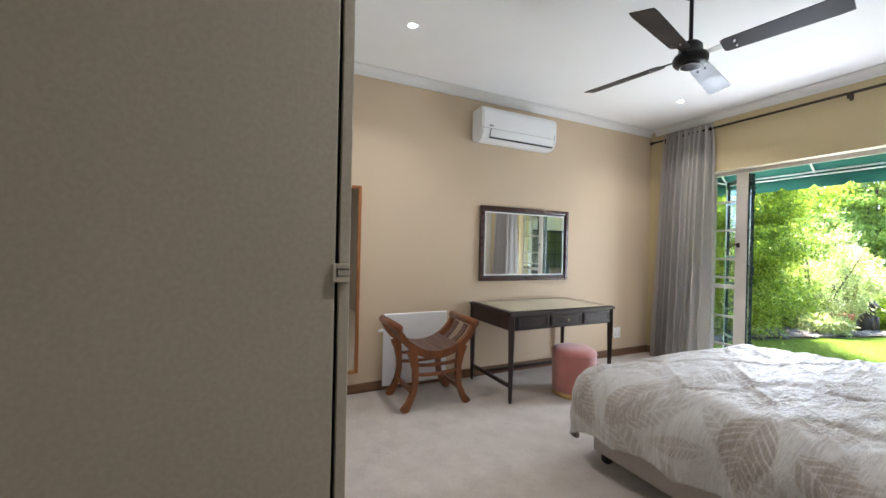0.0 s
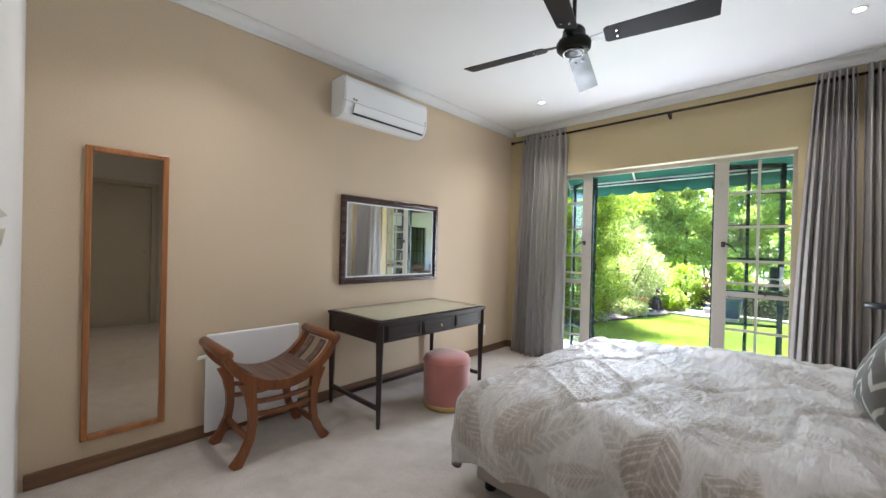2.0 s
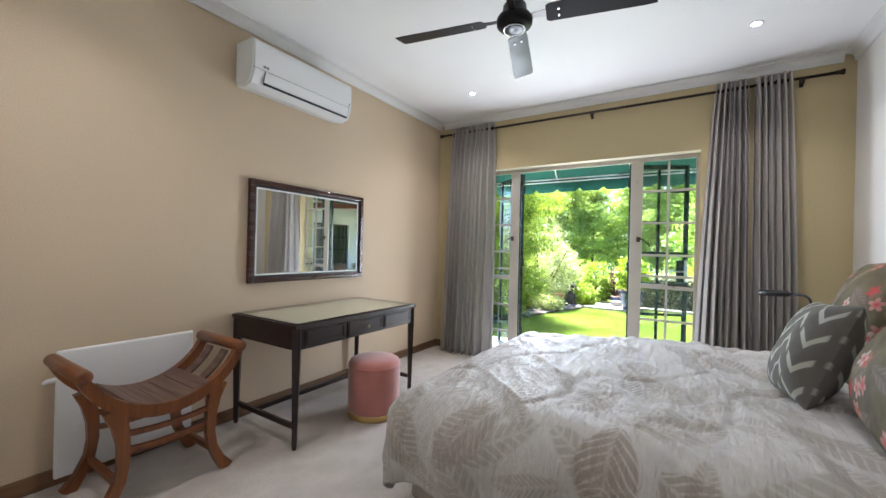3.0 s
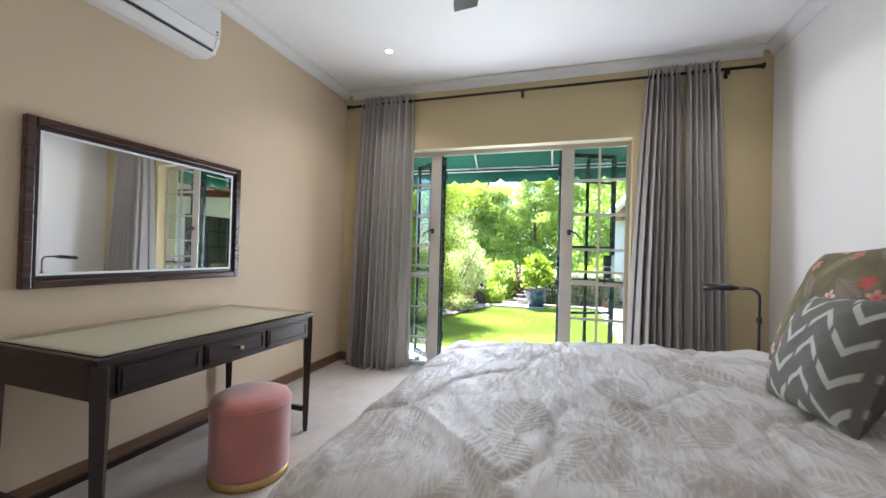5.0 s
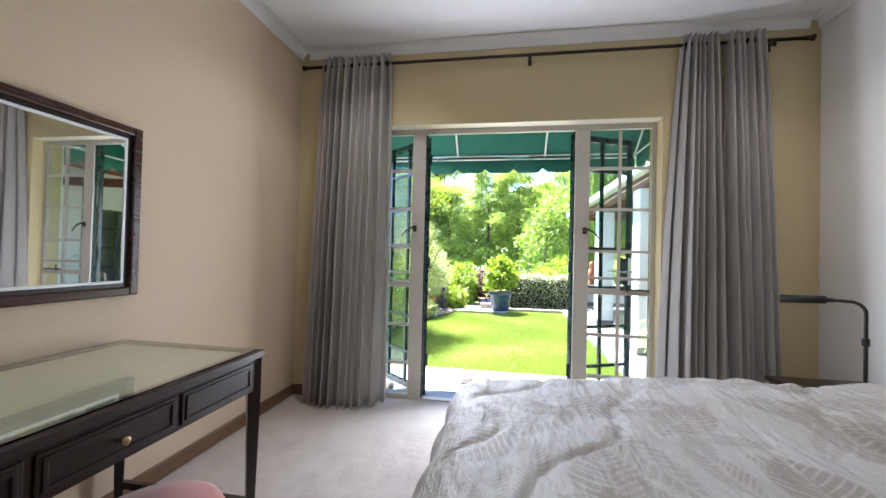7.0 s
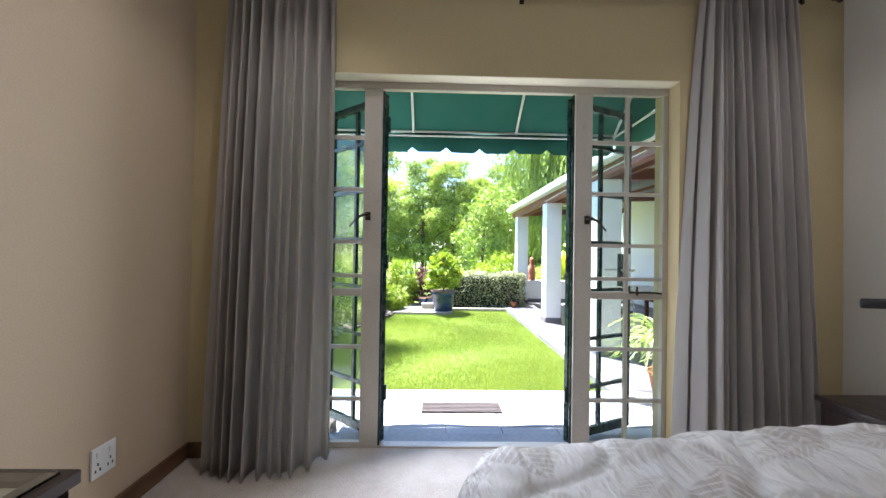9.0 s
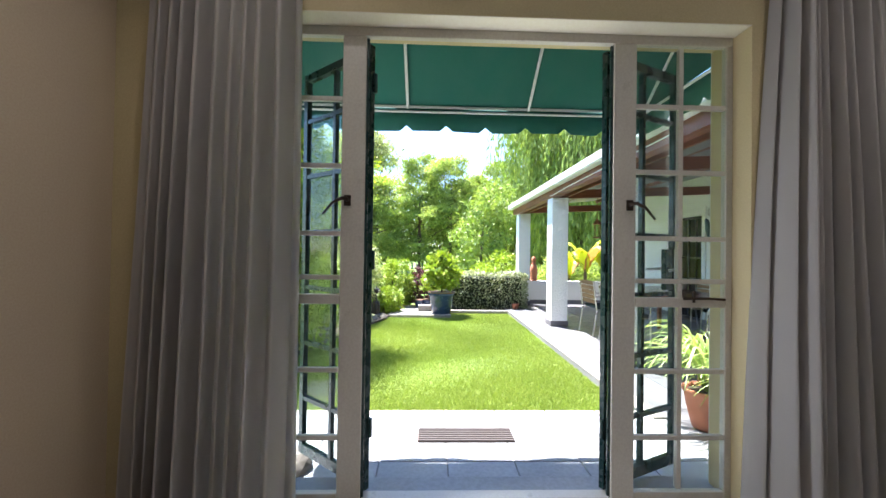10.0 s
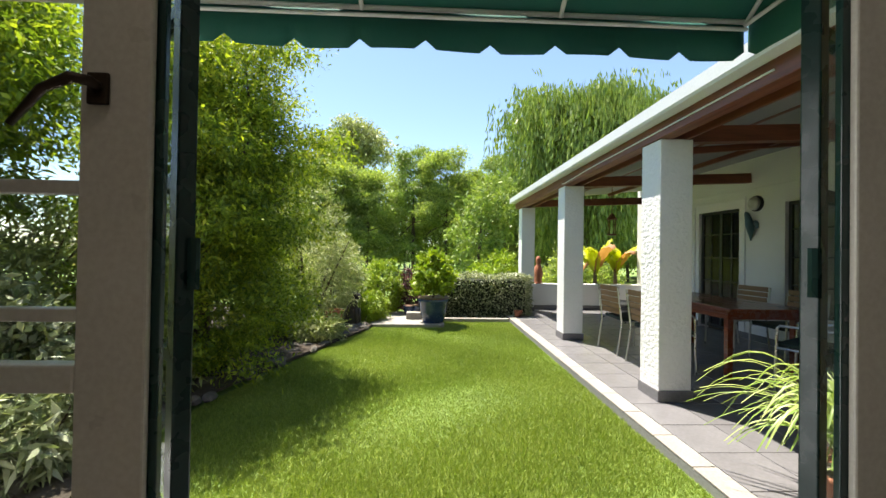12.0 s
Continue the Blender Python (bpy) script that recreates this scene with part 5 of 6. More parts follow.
def steel_window(name, x0, x1, z0, z1, nx, nz, label):
    wn = structure(new(name), label)
    y = -2.27
    part("window_frame", boxes((x0, x0 + 0.05, y - 0.02, y + 0.02, z0, z1), (x1 - 0.05, x1, y - 0.02, y + 0.02, z0, z1), (x0 + 0.0505, x1 - 0.0505, y - 0.02, y + 0.02, z0, z0 + 0.05), (x0 + 0.0505, x1 - 0.0505, y - 0.02, y + 0.02, z1 - 0.05, z1), bevel=0.003), BLACK_STEEL, wn)
    for k in range(1, nx):
        x = x0 + (x1 - x0) * k / nx
        wd = 0.028 if 2 * k == nx else 0.012
        part("glazing_bar", boxes((x - wd, x + wd, y - 0.012, y + 0.012, z0 + 0.051, z1 - 0.051)), BLACK_STEEL, wn)
    for k in range(1, nz):
        z = z0 + (z1 - z0) * k / nz
        part("glazing_bar", boxes((x0 + 0.051, x1 - 0.051, y - 0.010, y + 0.010, z - 0.011, z + 0.011)), BLACK_STEEL, wn)
    part("pane", boxes((x0 + 0.05, x1 - 0.05, y - 0.002, y + 0.002, z0 + 0.05, z1 - 0.05)), PANE, wn).visible_shadow = False


steel_window("window_2", 10.89, 11.82, -0.12, 1.95, 4, 5, "black steel glazed double door of the veranda")
steel_window("window_3", 8.7, 10.08, 0.35, 1.95, 4, 4, "black steel window of the veranda")

wl = thing("wall_lamp", pose(10.55, -2.2, 1.98), "round bulkhead lamp on the veranda wall", "lamp")
bm = bmesh.new()
lathe(bm, [(0.125, 0.0), (0.125, 0.025), (0.115, 0.04), (0.11, 0.045)], 28)
bmesh.ops.rotate(bm, verts=bm.verts[:], cent=(0, 0, 0), matrix=Matrix.Rotation(radians(-90), 3, "X"))
part("lamp_body", bm, DARK_PLASTIC, wl)
bm = bmesh.new()
lathe(bm, [(0.108, 0.045), (0.10, 0.07), (0.07, 0.09), (0.0, 0.10)], 28)
bmesh.ops.rotate(bm, verts=bm.verts[:], cent=(0, 0, 0), matrix=Matrix.Rotation(radians(-90), 3, "X"))
part("lamp_glass", bm, surface("milky lamp glass", (0.42, 0.41, 0.36), 0.3), wl, "milky glass", True)

orn = bmesh.new()
tube(orn, [(0.10, 0.05, 0.22), (0.07, 0.06, 0.19), (0.03, 0.07, 0.12), (0.0, 0.07, 0.02), (-0.01, 0.06, -0.08), (0.0, 0.05, -0.17), (0.01, 0.04, -0.24)], [0.012, 0.035, 0.045, 0.06, 0.05, 0.025, 0.008], 10)
tube(orn, [(-0.02, 0.0, 0.06), (-0.07, 0.03, 0.03), (-0.09, 0.03, -0.04)], [0.03, 0.04, 0.02], 8)
ob = obj("wall_ornament", orn, surface("blue green painted metal", (0.06, 0.12, 0.14), 0.5, vary=0.3, big=14), smooth=True)
ob.matrix_basis = pose(10.60, -2.195, 1.64)
tagged(ob, "painted bird-shaped metal ornament on the white wall", "ornament")

lan = thing("hanging_lantern", pose(12.6, -0.9, 1.55), "rusty metal lantern hanging under the veranda beam", "lantern")
RUST = surface("rusty metal", (0.20, 0.075, 0.03), 0.7, vary=0.3, big=10)
part("chain", tube(bmesh.new(), [(0, 0, 0.46), (0, 0, 1.02)], 0.007, 6), RUST, lan)
part("lantern_roof", lathe(bmesh.new(), [(0.10, 0.33), (0.105, 0.345), (0.04, 0.43), (0.02, 0.46)], 10), RUST, lan)
for k in range(4):
    a = k * math.pi / 2 + 0.6
    part("lantern_bar", tube(bmesh.new(), [(0.08 * math.cos(a), 0.08 * math.sin(a), 0.03), (0.08 * math.cos(a), 0.08 * math.sin(a), 0.335)], 0.008, 6), RUST, lan)
part("lantern_base", lathe(bmesh.new(), [(0.05, 0.0), (0.10, 0.01), (0.10, 0.03), (0.03, 0.04)], 10), RUST, lan)

st = bmesh.new()
lathe(st, [(0.09, 0.0), (0.10, 0.05), (0.085, 0.10), (0.11, 0.20), (0.10, 0.33), (0.07, 0.42), (0.045, 0.46), (0.06, 0.52), (0.062, 0.58), (0.035, 0.64), (0.0, 0.655)], 16)
ob = obj("garden_statue", st, TERRACOTTA, smooth=True)
ob.matrix_basis = pose(13.83, 0.28, 0.44)
tagged(ob, "reddish clay garden figure standing on the low wall", "statue")

# outdoor table and chairs
ot = thing("outdoor_table", pose(9.62, -0.72, ZV), "reddish wooden outdoor dining table on the veranda", "table")
REDWOOD = timber("red outdoor wood", (0.13, 0.025, 0.012), (0.26, 0.065, 0.03), 0, 0.25, 0.3)
part("tabletop", boxes((-0.95, 0.95, -0.48, 0.48, 0.72, 0.755), bevel=0.006), REDWOOD, ot)
part("apron", boxes((-0.85, 0.85, 0.40, 0.42, 0.63, 0.7195), (-0.85, 0.85, -0.42, -0.40, 0.63, 0.7195), (-0.85, -0.83, -0.399, 0.399, 0.63, 0.7195), (0.83, 0.85, -0.399, 0.399, 0.63, 0.7195)), REDWOOD, ot)
for x in (-0.80, 0.80):
    for y in (-0.37, 0.37):
        part("leg", boxes((x - 0.03, x + 0.03, y - 0.03, y + 0.03, 0.0, 0.6295), bevel=0.004), REDWOOD, ot)


def outdoor_chair():
    """Faces +y; the back stands at -y."""
    c = thing("outdoor_chair", pose(9.35, -1.50, ZV), "metal outdoor armchair with wooden slat back and dark cushion", "chair", "chairs round the outdoor table")
    slatw = timber("weathered teak slat", (0.16, 0.085, 0.035), (0.32, 0.19, 0.085), 0, 0.5)
    for s in (-1, 1):
        x = s * 0.25
        part("back_leg", tube(bmesh.new(), [(x, -0.30, 0.0), (x, -0.24, 0.42), (x, -0.30, 0.88)], 0.012, 8), STEEL, c)
        part("front_leg", tube(bmesh.new(), [(x, 0.24, 0.0), (x, 0.22, 0.62), (x, 0.20, 0.645), (x, -0.26, 0.645)], 0.012, 8), STEEL, c)
        part("seat_rail", tube(bmesh.new(), [(x, -0.24, 0.42), (x, 0.22, 0.43)], 0.010, 8), STEEL, c)
    for k in range(5):
        z = 0.52 + k * 0.075
        y = -0.24 - (z - 0.42) * 0.13 + 0.012
        part("back_slat", boxes((-0.238, 0.238, y - 0.006, y + 0.006, z, z + 0.066), bevel=0.002), slatw, c)
    part("seat_cushion", boxes((-0.235, 0.235, -0.21, 0.23, 0.435, 0.485), bevel=0.018), surface("dark green cushion", (0.02, 0.035, 0.03), 0.9), c, "dark seat cushion")
    return c


oc = outdoor_chair()
for x, y, r in ((10.15, -1.52, 3), (9.15, 0.18, 176), (9.95, 0.15, 183), (8.30, -0.80, -62)):
    copy_thing(oc, pose(x, y, ZV, 0, 0, r))


# ---------------------------------------------------------------- plants
def scatter(blobs, n, seed, shell=0.55):
    """n places in ellipsoids (x, y, z, rx, ry, rz), crowded towards their outsides, with the way outwards."""
    rng = np.random.RandomState(seed)
    B = np.array(blobs, float)
    vol = B[:, 3] * B[:, 4] * B[:, 5]
    pick = rng.choice(len(B), n, p=vol / vol.sum())
    d = rng.normal(size=(n, 3))
    d /= np.linalg.norm(d, axis=1, keepdims=True)
    rad = rng.rand(n) ** (1 / 3) * (1 - shell) + shell * (1 - 0.25 * rng.rand(n) ** 2)
    lump = 1 + 0.16 * np.sin(d[:, 0] * 5 + pick * 1.7) * np.sin(d[:, 1] * 6 + pick) + 0.12 * np.sin(d[:, 2] * 9 + 2 * pick)
    p = B[pick, :3] + d * (rad * lump)[:, None] * B[pick, 3:6]
    return p, d, rng


def clumped(blobs, clumps, per, spread, seed, shell=0.6, flat=0.7):
    """Leaves in small clumps, so that the outline is uneven and has gaps."""
    c, d, rng = scatter(blobs, clumps, seed, shell)
    k = np.repeat(np.arange(clumps), per)
    p = c[k] + rng.normal(size=(clumps * per, 3)) * spread * np.array([1.7 - flat, 1.7 - flat, flat])
    return p, d[k], rng


def leaf_mesh(name, p, d, rng, length, breadth, material, parent=None, label="", droop=0.3, fan=0.8):
    """One bent four-cornered leaf at each place."""
    n = len(p)
    way = d * 0.6 + rng.normal(size=(n, 3)) * fan
    way[:, 2] -= droop
    way /= np.linalg.norm(way, axis=1, keepdims=True)
    nrm = rng.normal(size=(n, 3)) * 0.7 + np.array([0, 0, 0.9])
    side = np.cross(way, nrm)
    side /= np.linalg.norm(side, axis=1, keepdims=True) + 1e-9
    up = np.cross(side, way)
    L = length * (0.6 + 0.8 * rng.rand(n, 1))
    W = breadth * (0.6 + 0.8 * rng.rand(n, 1))
    v = np.stack([p, p + way * L * 0.5 + side * W / 2 + up * W * 0.12, p + way * L, p + way * L * 0.5 - side * W / 2 + up * W * 0.12], 1).reshape(-1, 3)
    return mesh_of(name, v, np.arange(4 * n).reshape(n, 4), material, parent, label)


def limbs(bm, base, tips, r, rng, bend=0.15):
    for t in tips:
        b, t = Vector(base), Vector(t)
        m = (b + t) / 2 + Vector(rng.normal(size=3)) * bend
        tube(bm, [b, b.lerp(m, 0.55), m, m.lerp(t, 0.6), t], [r, r * 0.8, r * 0.6, r * 0.4, r * 0.18], 7)
    return bm


def tree(name, base, blobs, clumps, per, spread, length, breadth, material, label, seed, trunk_r=0.08, shell=0.6, droop=0.3, flat=0.7):
    t = thing(name, pose(*base), label, "tree")
    rel = [(b[0] - base[0], b[1] - base[1], b[2] - base[2], *b[3:]) for b in blobs]
    p, d, rng = clumped(rel, clumps, per, spread, seed, shell, flat)
    leaf_mesh("crown", p, d, rng, length, breadth, material, t, droop=droop)["kind"] = "stuff"
    bm = bmesh.new()
    top = max(b[2] for b in rel)
    mid = np.mean([b[:2] for b in rel], axis=0) * 0.4
    tube(bm, [(0, 0, -0.05), (0.02, 0.01, top * 0.2), (mid[0] * 0.5, mid[1] * 0.5, top * 0.5), (mid[0], mid[1], top * 0.8)], [trunk_r * 1.25, trunk_r, trunk_r * 0.8, trunk_r * 0.5], 10)
    limbs(bm, (mid[0] * 0.5, mid[1] * 0.5, top * 0.45), [b[:3] for b in rel[::max(1, len(rel) // 10)]], trunk_r * 0.4, rng)
    part("trunk", bm, BARK, t, smooth=True)
    return t


def shrub(name, x, y, r, h, clumps, per, length, breadth, material, label, seed, category="shrub", z=ZL):
    s = thing(name, pose(x, y, z - 0.01), label, category)
    p, d, rng = clumped([(0, 0, h * 0.5, r, r, h * 0.52), (r * 0.3, -r * 0.2, h * 0.35, r * 0.8, r * 0.8, h * 0.38)], clumps, per, r * 0.10, seed, 0.5)
    p[:, 2] = np.maximum(p[:, 2], 0.02)
    leaf_mesh("foliage", p, d, rng, length, breadth, material, s)["kind"] = "stuff"
    bm = bmesh.new()
    limbs(bm, (0, 0, -0.02), [(rng.normal() * r * 0.45, rng.normal() * r * 0.45, h * (0.5 + 0.35 * rng.rand())) for _ in range(6)], 0.015 + 0.01 * h, rng, 0.04)
    part("stems", bm, BARK, s)
    return s


# tall leafy trees on the lawn's edge
rg = random.Random(12)
sprays = [(9.05, 5.4, 0.5, 0.75, 0.62, 0.75), (9.0, 5.35, 1.4, 0.82, 0.70, 0.85), (9.05, 5.2, 2.25, 0.80, 0.72, 0.7), (9.1, 5.1, 2.9, 0.5, 0.5, 0.5)]
for j in range(70):
    u = (j + rg.random()) / 70
    z, a, w = 0.0 + 3.45 * u, rg.uniform(0, 2 * math.pi), 0.84 + 0.26 * u if u < 0.72 else 1.03 - 2.0 * (u - 0.72)
    sprays.append((9.05 + w * math.cos(a), 5.28 - 0.30 * u + 0.9 * w * math.sin(a), z, rg.uniform(0.2, 0.38), rg.uniform(0.2, 0.36), rg.uniform(0.09, 0.16)))
sprays += [(9.2, 5.1, 3.3, 0.14, 0.14, 0.35), (8.75, 5.3, 3.5, 0.12, 0.12, 0.4), (9.4, 4.8, 3.15, 0.14, 0.14, 0.35), (9.0, 4.95, 3.45, 0.12, 0.12, 0.4)]
tree("garden_tree", (9.05, 5.35, ZL), sprays, 3300, 36, 0.10, 0.058, 0.020, LEAF_MAPLE, "tall dense bright green leafy tree beside the lawn", 31, 0.07, flat=0.35)
tree("garden_tree", (8.2, 7.3, ZL), [(8.2, 7.4, 1.9, 0.75, 0.75, 0.7), (8.1, 7.1, 2.8, 1.1, 0.9, 0.9), (8.5, 7.9, 3.4, 1.2, 1.2, 1.1)], 2200, 24, 0.11, 0.080, 0.030, LEAF_MAPLE, "tall leafy tree behind the flower bed", 32, 0.08, flat=0.4)
tree("garden_tree", (10.6, 6.6, ZL), [(10.6, 6.6, 1.4, 1.0, 1.0, 1.4), (10.7, 6.4, 2.8, 1.0, 0.9, 0.8)], 1100, 24, 0.10, 0.09, 0.035, LEAF_DEEP, "leafy tree in the flower bed", 33, 0.07)
shrub("feathery_shrub", 11.4, 4.95, 0.75, 2.3, 420, 22, 0.10, 0.014, LEAF_GREY, "pale feathery shrub in the flower bed", 34)
shrub("feathery_shrub", 12.3, 4.75, 0.55, 1.7, 420, 22, 0.09, 0.016, LEAF_GREY, "pale grey-green shrub in the flower bed", 35)
shrub("green_shrub", 10.9, 5.3, 0.6, 1.4, 380, 20, 0.07, 0.025, LEAF_DEEP, "rounded green shrub in the flower bed", 36)
shrub("yellow_shrub", 12.2, 4.05, 0.33, 0.62, 260, 20, 0.07, 0.018, LEAF_YELLOW, "low yellow-green shrub in the flower bed", 37)
shrub("green_shrub", 13.2, 3.85, 0.42, 1.15, 330, 20, 0.065, 0.028, LEAF_YELLOW, "bright green clipped shrub", 38)
shrub("green_shrub", 13.6, 4.55, 0.5, 1.2, 300, 20, 0.065, 0.028, LEAF_DEEP, "green shrub in the bed", 39)
shrub("purple_shrub", 13.25, 3.32, 0.26, 0.95, 190, 18, 0.06, 0.026, LEAF_PURPLE, "upright purple-leaved shrub beside the blue pots", 40)
shrub("ground_cover", 10.6, 4.55, 0.34, 0.40, 160, 18, 0.11, 0.022, LEAF_GREY, "pale silvery ground cover plant", 41)
shrub("ground_cover", 8.2, 5.6, 0.45, 0.5, 200, 16, 0.13, 0.03, LEAF_GREY, "pale silvery ground cover plant", 42)
shrub("ground_cover", 7.2, 5.3, 0.42, 0.55, 200, 16, 0.13, 0.032, LEAF_HEDGE, "variegated ground cover by the patio", 43)
shrub("feathery_shrub", 8.7, 7.3, 0.95, 2.0, 520, 20, 0.13, 0.03, LEAF_GREY, "pale shrub behind the leafy trees", 46)
shrub("feathery_shrub", 7.3, 7.4, 0.95, 2.0, 520, 20, 0.13, 0.03, LEAF_GREY, "pale shrub behind the leafy trees", 47)
shrub("ground_cover", 7.5, 6.1, 0.6, 1.15, 380, 16, 0.10, 0.04, LEAF_HEDGE, "pale variegated ground cover by the patio", 44)
shrub("ground_cover", 12.0, 4.12, 0.25, 0.28, 90, 16, 0.10, 0.012, LEAF_YELLOW, "tuft of yellow-green leaves at the lawn's edge", 45)

# clipped hedge with pale leaves
hedge = thing("hedge", pose(13.1, 1.72, ZL), "clipped hedge of pale variegated leaves", "hedge")
rng = np.random.RandomState(50)
n = 15000
p = rng.uniform(-1, 1, (n, 3))
ax = rng.randint(0, 3, n)
p[np.arange(n), ax] = np.sign(p[np.arange(n), ax]) * (0.86 + 0.16 * rng.rand(n))
p = p * np.array([0.42, 0.98, 0.43]) + np.array([0, 0, 0.46])
p[:, 2] += 0.03 * np.sin(p[:, 1] * 7)
leaf_mesh("foliage", p, p - np.array([0, 0, 0.46]), rng, 0.055, 0.026, LEAF_HEDGE, hedge)["kind"] = "stuff"
# near-black block: the shade between the leaves, put into its colour
part("core", boxes((-0.33, 0.33, -0.88, 0.88, 0.02, 0.80), bevel=0.05), surface("hedge inner shade", (0.02, 0.025, 0.01), 0.95, vary=0.3), hedge)


RIM_BROWN = surface("brown pot rim", (0.16, 0.085, 0.055), 0.5)


def pot(name, x, y, z, r, h, material, label, soil=True):
    o = thing(name, pose(x, y, z), label, "pot")
    part("pot_body", lathe(bmesh.new(), [(r * 0.62, 0), (r * 0.66, 0.01), (r * 0.88, h * 0.55), (r * 0.97, h * 0.86), (r * 1.04, h * 0.90), (r * 1.05, h * 0.98), (r * 1.02, h), (r * 0.92, h), (r * 0.90, h * 0.90)], 36), material, o, smooth=True)
    if material is BLUE_GLAZE:
        part("rim", lathe(bmesh.new(), [(r * 0.93, h * 0.985), (r * 1.03, h * 0.985), (r * 1.065, h * 1.005), (r * 1.05, h * 1.03), (r * 0.95, h * 1.03), (r * 0.91, h * 1.005)], 36), RIM_BROWN, o, "brown unglazed rim", True)
    part("soil", lathe(bmesh.new(), [(r * 0.5, h * 0.86), (r * 0.895, h * 0.905), (r * 0.4, h * 0.93), (0.0, h * 0.935)], 20), SOIL, o, "dark soil")
    return o


pot("plant_pot", 12.05, 2.80, ZL, 0.29, 0.50, BLUE_GLAZE, "large blue glazed plant pot at the end of the lawn")
def potted_tree(x, y, z, stem, r, h, clumps, length, breadth, label, seed):
    """A little tree: bare forked stem, loose crown above."""
    o = thing("potted_tree", pose(x, y, z), label, "tree")
    p, d, rng = clumped([(0, 0, stem + h * 0.4, r, r, h * 0.42), (r * 0.2, r * 0.15, stem + h * 0.72, r * 0.6, r * 0.6, h * 0.32), (-r * 0.4, -r * 0.4, stem + h * 0.3, r * 0.6, r * 0.6, h * 0.25)], clumps, 14, r * 0.14, seed, 0.4)
    leaf_mesh("crown", p, d, rng, length, breadth, LEAF_YELLOW, o)["kind"] = "stuff"
    bm = tube(bmesh.new(), [(0, 0, -0.03), (0.015, 0.0, stem * 0.5), (0.0, 0.01, stem)], [0.022, 0.018, 0.015], 8)
    limbs(bm, (0, 0.01, stem), [(rng.normal() * r * 0.5, rng.normal() * r * 0.5, stem + h * (0.4 + 0.5 * rng.rand())) for _ in range(7)], 0.011, rng, 0.03)
    part("stem", bm, BARK, o)


potted_tree(12.05, 2.80, ZL + 0.46, 0.16, 0.36, 0.80, 210, 0.095, 0.048, "loose leafy little tree growing in the blue pot", 51)
for x, y, r, h in ((12.75, 3.05, 0.16, 0.26), (12.85, 3.28, 0.14, 0.24)):
    pot("plant_pot", x, y, ZL, r, h, BLUE_GLAZE, "small blue glazed plant pot")
potted_tree(12.75, 3.05, ZL + 0.24, 0.22, 0.23, 0.44, 110, 0.055, 0.030, "round little standard tree in a small blue pot", 52)
pot("urn", 11.35, 4.52, ZL, 0.17, 0.36, TERRACOTTA, "brown clay urn in the flower bed")
structure(obj("kerb_garden", boxes((11.75, 13.3, 2.6, 3.95, ZL - 0.2, ZL + 0.05), bevel=0.01), KERB), "pale stone pad at the end of the lawn")
structure(obj("kerb_end", boxes((12.35, 12.47, 1.27, 2.59, ZL - 0.2, ZL + 0.06), bevel=0.01), KERB), "pale kerb at the end of the lawn")
bk = obj("stone_block", boxes((12.25, 12.45, 2.98, 3.32, ZL + 0.03, ZL + 0.18), bevel=0.012), KERB)
tagged(bk, "pale stone block beside the blue pots", "block")

# dark seated figure of an animal
st = bmesh.new()
tube(st, [(0, 0, 0.0), (0, 0, 0.04), (0.0, 0, 0.18), (-0.03, 0, 0.32), (-0.07, 0, 0.42), (-0.08, 0, 0.47)], [0.15, 0.17, 0.15, 0.10, 0.055, 0.05], 14)
tube(st, [(-0.06, 0, 0.46), (-0.10, 0, 0.52), (-0.16, 0, 0.52), (-0.21, 0, 0.50)], [0.055, 0.072, 0.05, 0.025], 12)
for s in (-1, 1):
    tube(st, [(-0.12, s * 0.05, 0.30), (-0.14, s * 0.05, 0.15), (-0.15, s * 0.05, 0.0)], [0.035, 0.028, 0.03], 8)
    tube(st, [(-0.08, s * 0.045, 0.56), (-0.07, s * 0.055, 0.62)], [0.022, 0.005], 7)
ob = obj("animal_statue", st, DARK_STATUE, smooth=True)
ob.matrix_basis = pose(11.72, 4.27, ZL + 0.04, 0, 0, 60)
tagged(ob, "dark seated animal statue in the flower bed", "statue")
# flower bed soil and stones
bm = bmesh.new()
pts = [(6.75, 4.75), (7.6, 4.85), (8.3, 4.92), (9.0, 4.72), (9.7, 4.5), (10.6, 4.22), (11.3, 3.98), (12.0, 3.86), (12.4, 3.95), (14.2, 4.2), (14.2, 8.5), (6.75, 8.5)]
bm.faces.new([bm.verts.new((x, y, ZL + 0.012)) for x, y in pts])
r = bmesh.ops.extrude_face_region(bm, geom=bm.faces[:])
bmesh.ops.translate(bm, vec=(0, 0, 0.03), verts=[v for v in r["geom"] if isinstance(v, bmesh.types.BMVert)])
structure(obj("flower_bed", bm, SOIL), "dark soil of the flower bed")


def stone(x, y, z, sx, sy, sz, seed):
    bm = bmesh.new()
    bmesh.ops.create_icosphere(bm, subdivisions=2, radius=1.0)
    for v in bm.verts:
        k = 1 + 0.28 * noise.noise(v.co * 1.4 + Vector((seed, 0, 0)))
        v.co = Vector((v.co.x * sx * k, v.co.y * sy * k, v.co.z * sz * k))
    o = obj("garden_stone", bm, ROCK)
    o.matrix_basis = pose(x, y, z + sz * 0.55, 0, 0, seed * 47)
    return tagged(o, "grey weathered stone edging the flower bed", "stone", "stones along the flower bed")


rr = random.Random(5)
for k in range(46):
    u = k / 45
    x = 7.0 + 5.0 * u
    y = 4.88 - (max(0, x - 8.3) / 3.7) * 1.0 + rr.uniform(-0.02, 0.42)
    stone(x, y, ZL + 0.01, rr.uniform(0.05, 0.15), rr.uniform(0.04, 0.11), rr.uniform(0.02, 0.06), k)
